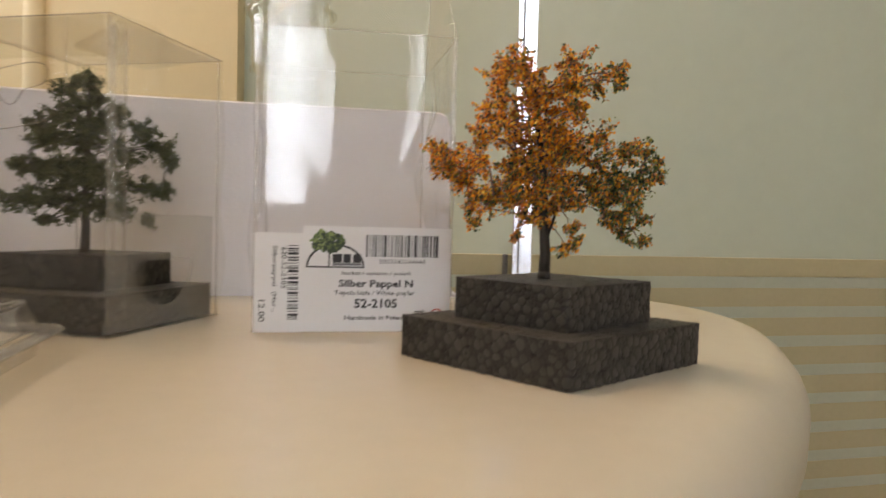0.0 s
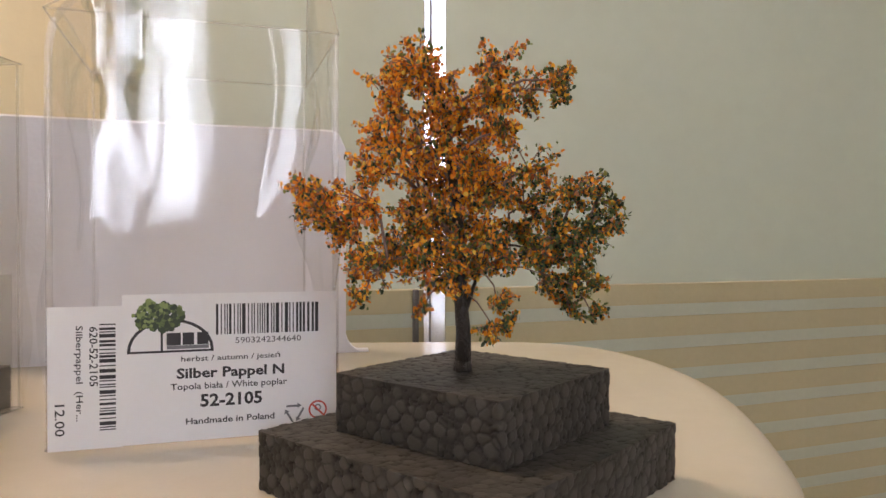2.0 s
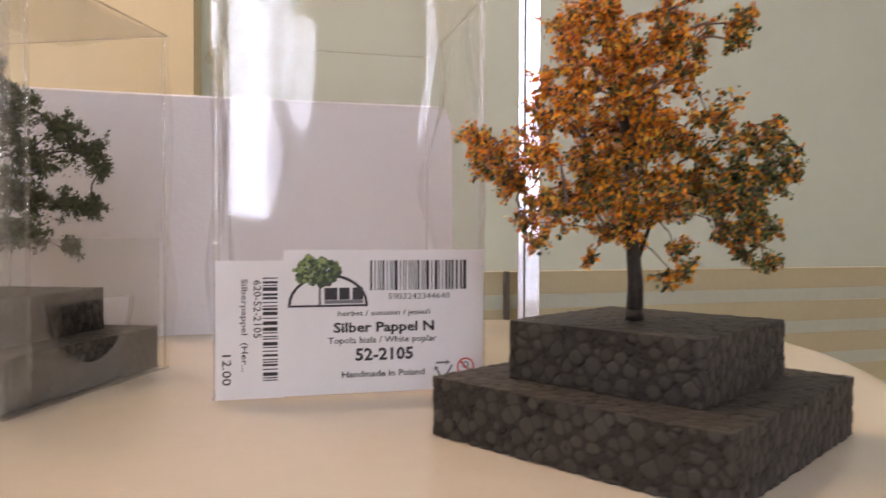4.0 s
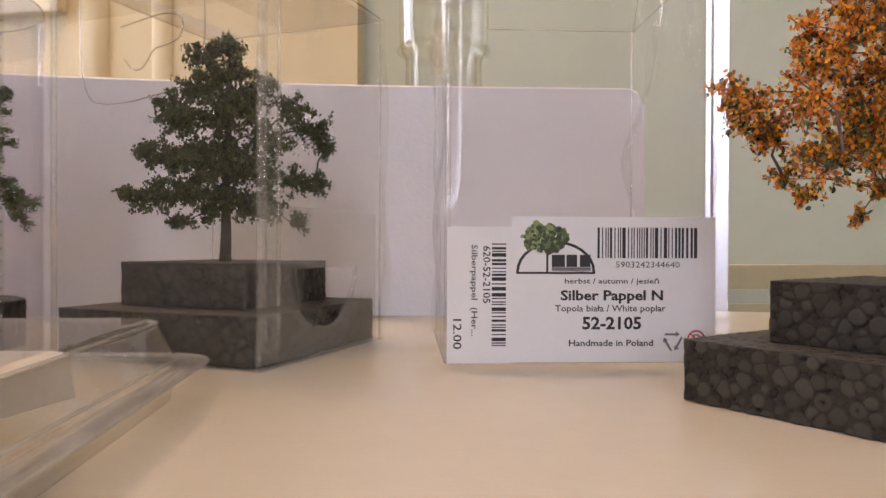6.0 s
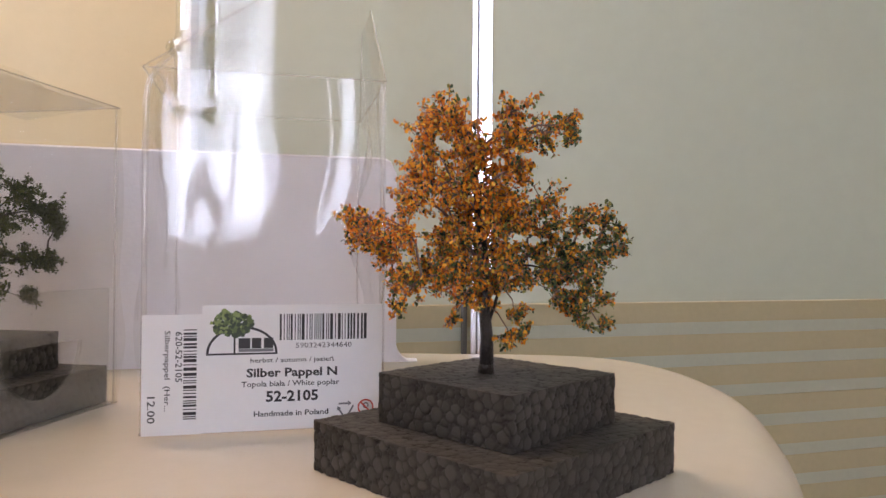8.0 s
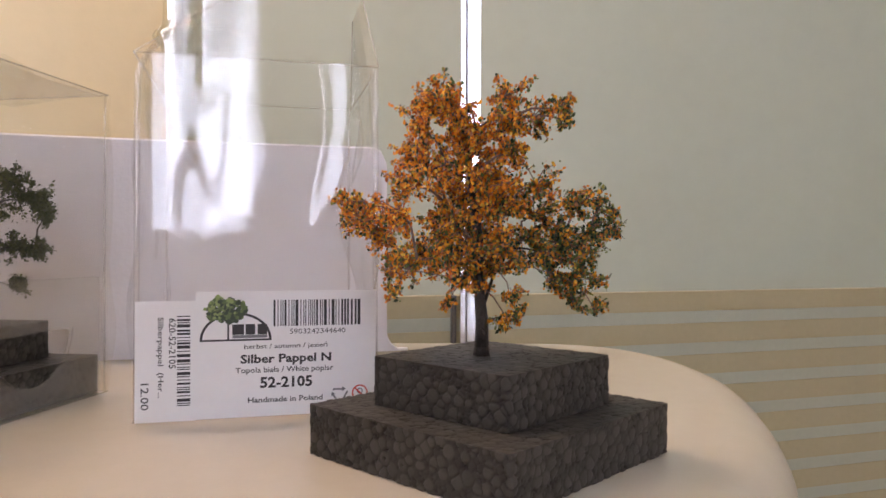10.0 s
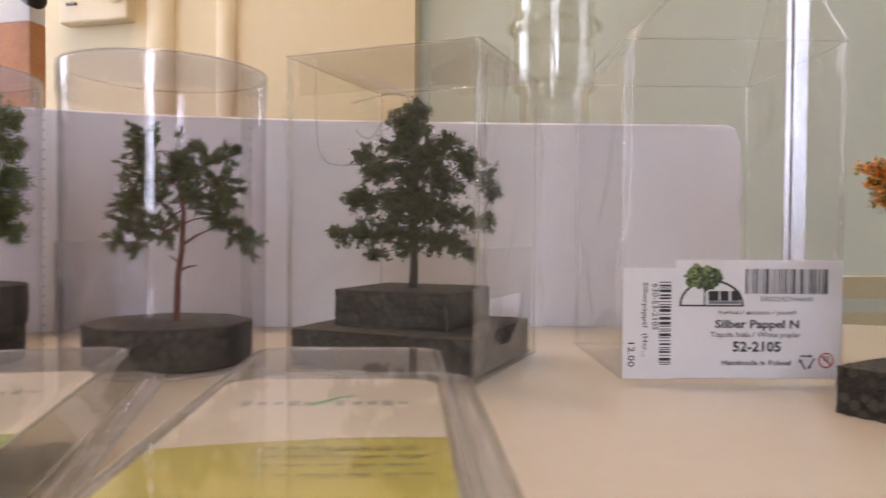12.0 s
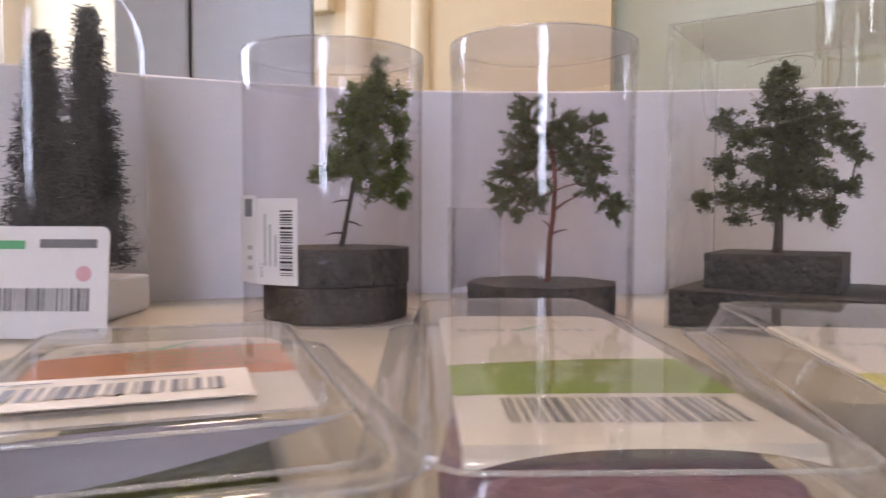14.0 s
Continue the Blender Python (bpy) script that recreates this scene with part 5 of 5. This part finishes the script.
# ---- clear clamshell packs lying in front ----
def clamshell(x, y, rz, w, ln, h, band, fill, label, seed, code=True, band_at=0.52, band_h=0.016, sticker=False, c0=0.042, fold_end=False, fold_sides=(1,), lip=False, mid=0.0082, ext=(0.0, 0.0), brand_in=0.0095):
    """x, y: middle of the far edge of the top; local x across, -y towards the near end."""
    t = thing("clear_clamshell_pack", x, y, 0, rz, label, "clear pack", "clear clamshell packs")

    def loop(bm, grow, z, rr):
        return [bm.verts.new((a, b - ln / 2, z)) for a, b in rounded(w + 2 * grow, ln + 2 * grow, rr, 5)]

    def skirt(name, levels, material, cap_top, lab=""):
        bm = bmesh.new()
        rings = [loop(bm, g, z, rr) for g, z, rr in levels]
        n = len(rings[0])
        for r0, r1 in zip(rings, rings[1:]):
            for k in range(n):
                bm.faces.new((r0[k], r0[(k + 1) % n], r1[(k + 1) % n], r1[k]))
        if cap_top:
            bm.faces.new(rings[-1])
        part(name, bm, material, t, lab, True)

    skirt("upper_shell", [(0.0045, mid + 0.0006, 0.008), (0.0035, mid + 0.002, 0.0075), (0.0012, h - 0.002, 0.007), (0.0004, h - 0.0006, 0.0066), (-0.0008, h, 0.006), (-0.0014, h + 0.00001, 0.0054), (-0.0020, h + 0.00001, 0.005)], STIFF, True, "clear upper shell")
    skirt("lower_shell", [(0.0040, mid - 0.0006, 0.008), (0.0030, 0.0012, 0.0072), (0.0015, 0.0004, 0.007)], STIFF, True, "clear lower shell")
    skirt("flange", [(0.0045, mid, 0.008), (0.0100, mid, 0.012), (0.0102, mid - 0.0006, 0.012), (0.0045, mid - 0.0006, 0.008)], SOFT_EDGE, False, "clear pressed rim")
    for g, z, rr in ((0.0102, mid, 0.012), (0.0008, h - 0.0008, 0.0066), (0.0042, mid + 0.001, 0.008)):
        bm = bmesh.new()
        pts = [(a, b - ln / 2, z) for a, b in rounded(w + 2 * g, ln + 2 * g, rr, 6)]
        ring_tube(bm, pts, 0.00035)
        part("bead", bm, BEAD, t, "", True)
    # paper insert under the top
    zc = h - (0.0007 if sticker else 0.0016)
    T = Matrix.Translation((0, 0, zc - 0.00025))
    cw, cl = w - 0.008, ln - c0 - (0.006 if fold_end else 0.011)
    xl, xr = -cw / 2 - ext[0], cw / 2 + ext[1]
    bm = bmesh.new()
    cr = 0.007
    plan = [(xl, -c0 - cl), (xr, -c0 - cl)]
    plan += [(xr - cr + cr * math.sin(radians(90 - a)), -c0 - cr + cr * math.sin(radians(a))) for a in range(0, 91, 15)]
    plan += [(xl + cr - cr * math.sin(radians(a)), -c0 - cr + cr * math.sin(radians(90 - a))) for a in range(0, 91, 15)]
    lo, hi = ([bm.verts.new((a, b, zc - 0.0003 + o)) for a, b in plan] for o in (-0.0002, 0.0002))
    bm.faces.new(hi)
    bm.faces.new(lo[::-1])
    for k in range(len(plan)):
        bm.faces.new((lo[k], lo[(k + 1) % len(plan)], hi[(k + 1) % len(plan)], hi[k]))
    card = part("insert_card", bm, INSERT, t, "white printed insert")
    wave = [(xl + (xr - xl) * i / 12, -ln * band_at - 0.004 + 0.0058 * math.sin(i / 12 * 1.9)) for i in range(13)]
    low = [(xr - (xr - xl) * i / 12, -ln * band_at - band_h + 0.0006 * math.sin(i / 3)) for i in range(13)]
    flat("colour_band", (wave + low)[::-1], band, card, T @ Matrix.Translation((0, 0, 0.0002)), "printed colour band")
    for k in range(11):
        if k != 5:
            flat("brand_bar", rect(0.0019, 0.0028 + 0.0016 * (k % 3 == 0)), BRAND_INK, card, T @ Matrix.Translation((-0.0155 + 0.0031 * k, -c0 - brand_in, 0.0002)))
    flat("brand_stroke", [(-0.003, -0.002), (-0.001, -0.002), (0.001, 0.001), (0.0045, 0.0045), (0.0035, 0.0046), (0.0, 0.0018)], GREEN_INK, card, T @ Matrix.Translation((0, -c0 - brand_in + 0.0005, 0.0003)) @ Matrix.Scale(1.3, 4))
    words = random.Random(seed)
    for k in range(4):
        x = -0.006
        while x < 0.017:
            ww = words.uniform(0.002, 0.006)
            flat("print_word", rect(ww, 0.0010 if k else 0.0018), MID_INK, card, T @ Matrix.Translation((x + ww / 2, -ln * band_at - 0.0045 - 0.0042 * k, 0.0004)))
            x += ww + 0.0012
    if code:
        bars(0.033, 0.0130, GREY_INK, card, T @ Matrix.Translation((0.003 - ext[0], -ln * band_at - band_h - 0.0088, 0.0003)), seed, 24)
    if sticker:
        S = Matrix.Translation((-0.0105, -ln * band_at - band_h - 0.0098, h + 0.0003)) @ pose(0, 0, 0, 0, 0, 0.5)
        bm = bmesh.new()
        add_box(bm, (0, 0, 0), (0.047, 0.0180, 0.0002), 0, S)
        st = part("price_sticker", bm, INSERT, t, "cream price sticker with a bar code")
        bars(0.040, 0.0075, GREY_INK, st, S @ Matrix.Translation((0, -0.001, 0.0003)), seed + 3, 24)
        for k in range(2):
            flat("print_line", rect(0.014, 0.0006), GREY_INK, st, S @ Matrix.Translation((-0.011 + 0.02 * k, 0.0055, 0.0003)))
    # contents seen from the near end: the folded insert and flock below
    if fold_end:
        bm = bmesh.new()
        sheet(bm, lambda u, v: ((u - 0.5) * (w - 0.006), -ln + 0.0015 + 0.003 * math.sin(math.pi * u) * v, zc - 0.0006 - (zc - 0.0114) * (1 - v) * max(0.02, 1 - max(0.0, u - 0.15) ** 1.6 * 1.25)), 20, 6)
        part("folded_insert", bm, LILAC, t, "lilac insert folded down at the end", True)
    if lip:
        # near end of the insert sags at both corners and arches over the filling
        bm = bmesh.new()
        sheet(bm, lambda u, v: (xl + (xr - xl) * u, -c0 - cl - 0.0012 * v, zc - v * (0.0002 + 0.0026 * abs(2 * u - 1.05) ** 2.6)), 20, 4)
        part("insert_lip", bm, INSERT, t, "drooping end of the insert", True)
    for sx in fold_sides:
        bm = bmesh.new()
        sheet(bm, lambda u, v: (sx * (w / 2 - 0.0035 + 0.0012 * v), -c0 - cl * u, zc - 0.0004 - (0.0075 - 0.003 * math.sin(math.pi * u)) * v), 12, 3)
        part("folded_side", bm, INSERT, t, "insert folded down at the side", True)

    def heap(u, v):
        e = max(0.0, 1 - abs(2 * u - 1) ** 8) ** 0.5 * max(0.0, 1 - abs(2 * v - 1) ** 22) ** 0.5
        return ((u - 0.5) * (w - (0.004 if lip else 0.016 if fold_end else 0.003)), -ln + (0.0065 if fold_end else 0.0012) + v * ln * (0.30 if lip else 0.93 if fold_end else 0.25), 0.0015 + (0.0118 if fold_end else 0.0140) * e * (0.86 + 0.14 * noise.noise(Vector((u * 9, v * 20, seed)))))

    bm = bmesh.new()
    sheet(bm, heap, 32, 64)
    part("flock", bm, fill, t, "flock filling", True)
    return t


clamshell(-0.1544, 0.2401, 17.0, 0.049, 0.150, 0.0188, YELLOW_INK, PALE_FLOCK, "flat clear clamshell pack with an olive yellow band", 31, True, 0.588, 0.0315, c0=0.038, fold_sides=(1,), mid=0.0092, ext=(0.0035, 0.0025), brand_in=0.024)
clamshell(-0.2400, 0.2165, 27.0, 0.049, 0.150, 0.0180, LIME_INK, PLUM, "flat clear clamshell pack with a lime green band", 32, True, 0.595, 0.0255, False, 0.029, False, (), True, ext=(0.0, 0.003), brand_in=0.024)
clamshell(-0.2870, 0.1280, 44.0, 0.050, 0.084, 0.0185, ORANGE_INK, MOSS, "short clear clamshell pack with an orange band and price sticker", 33, False, 0.345, 0.0255, True, 0.018, True, (), False, 0.0118)
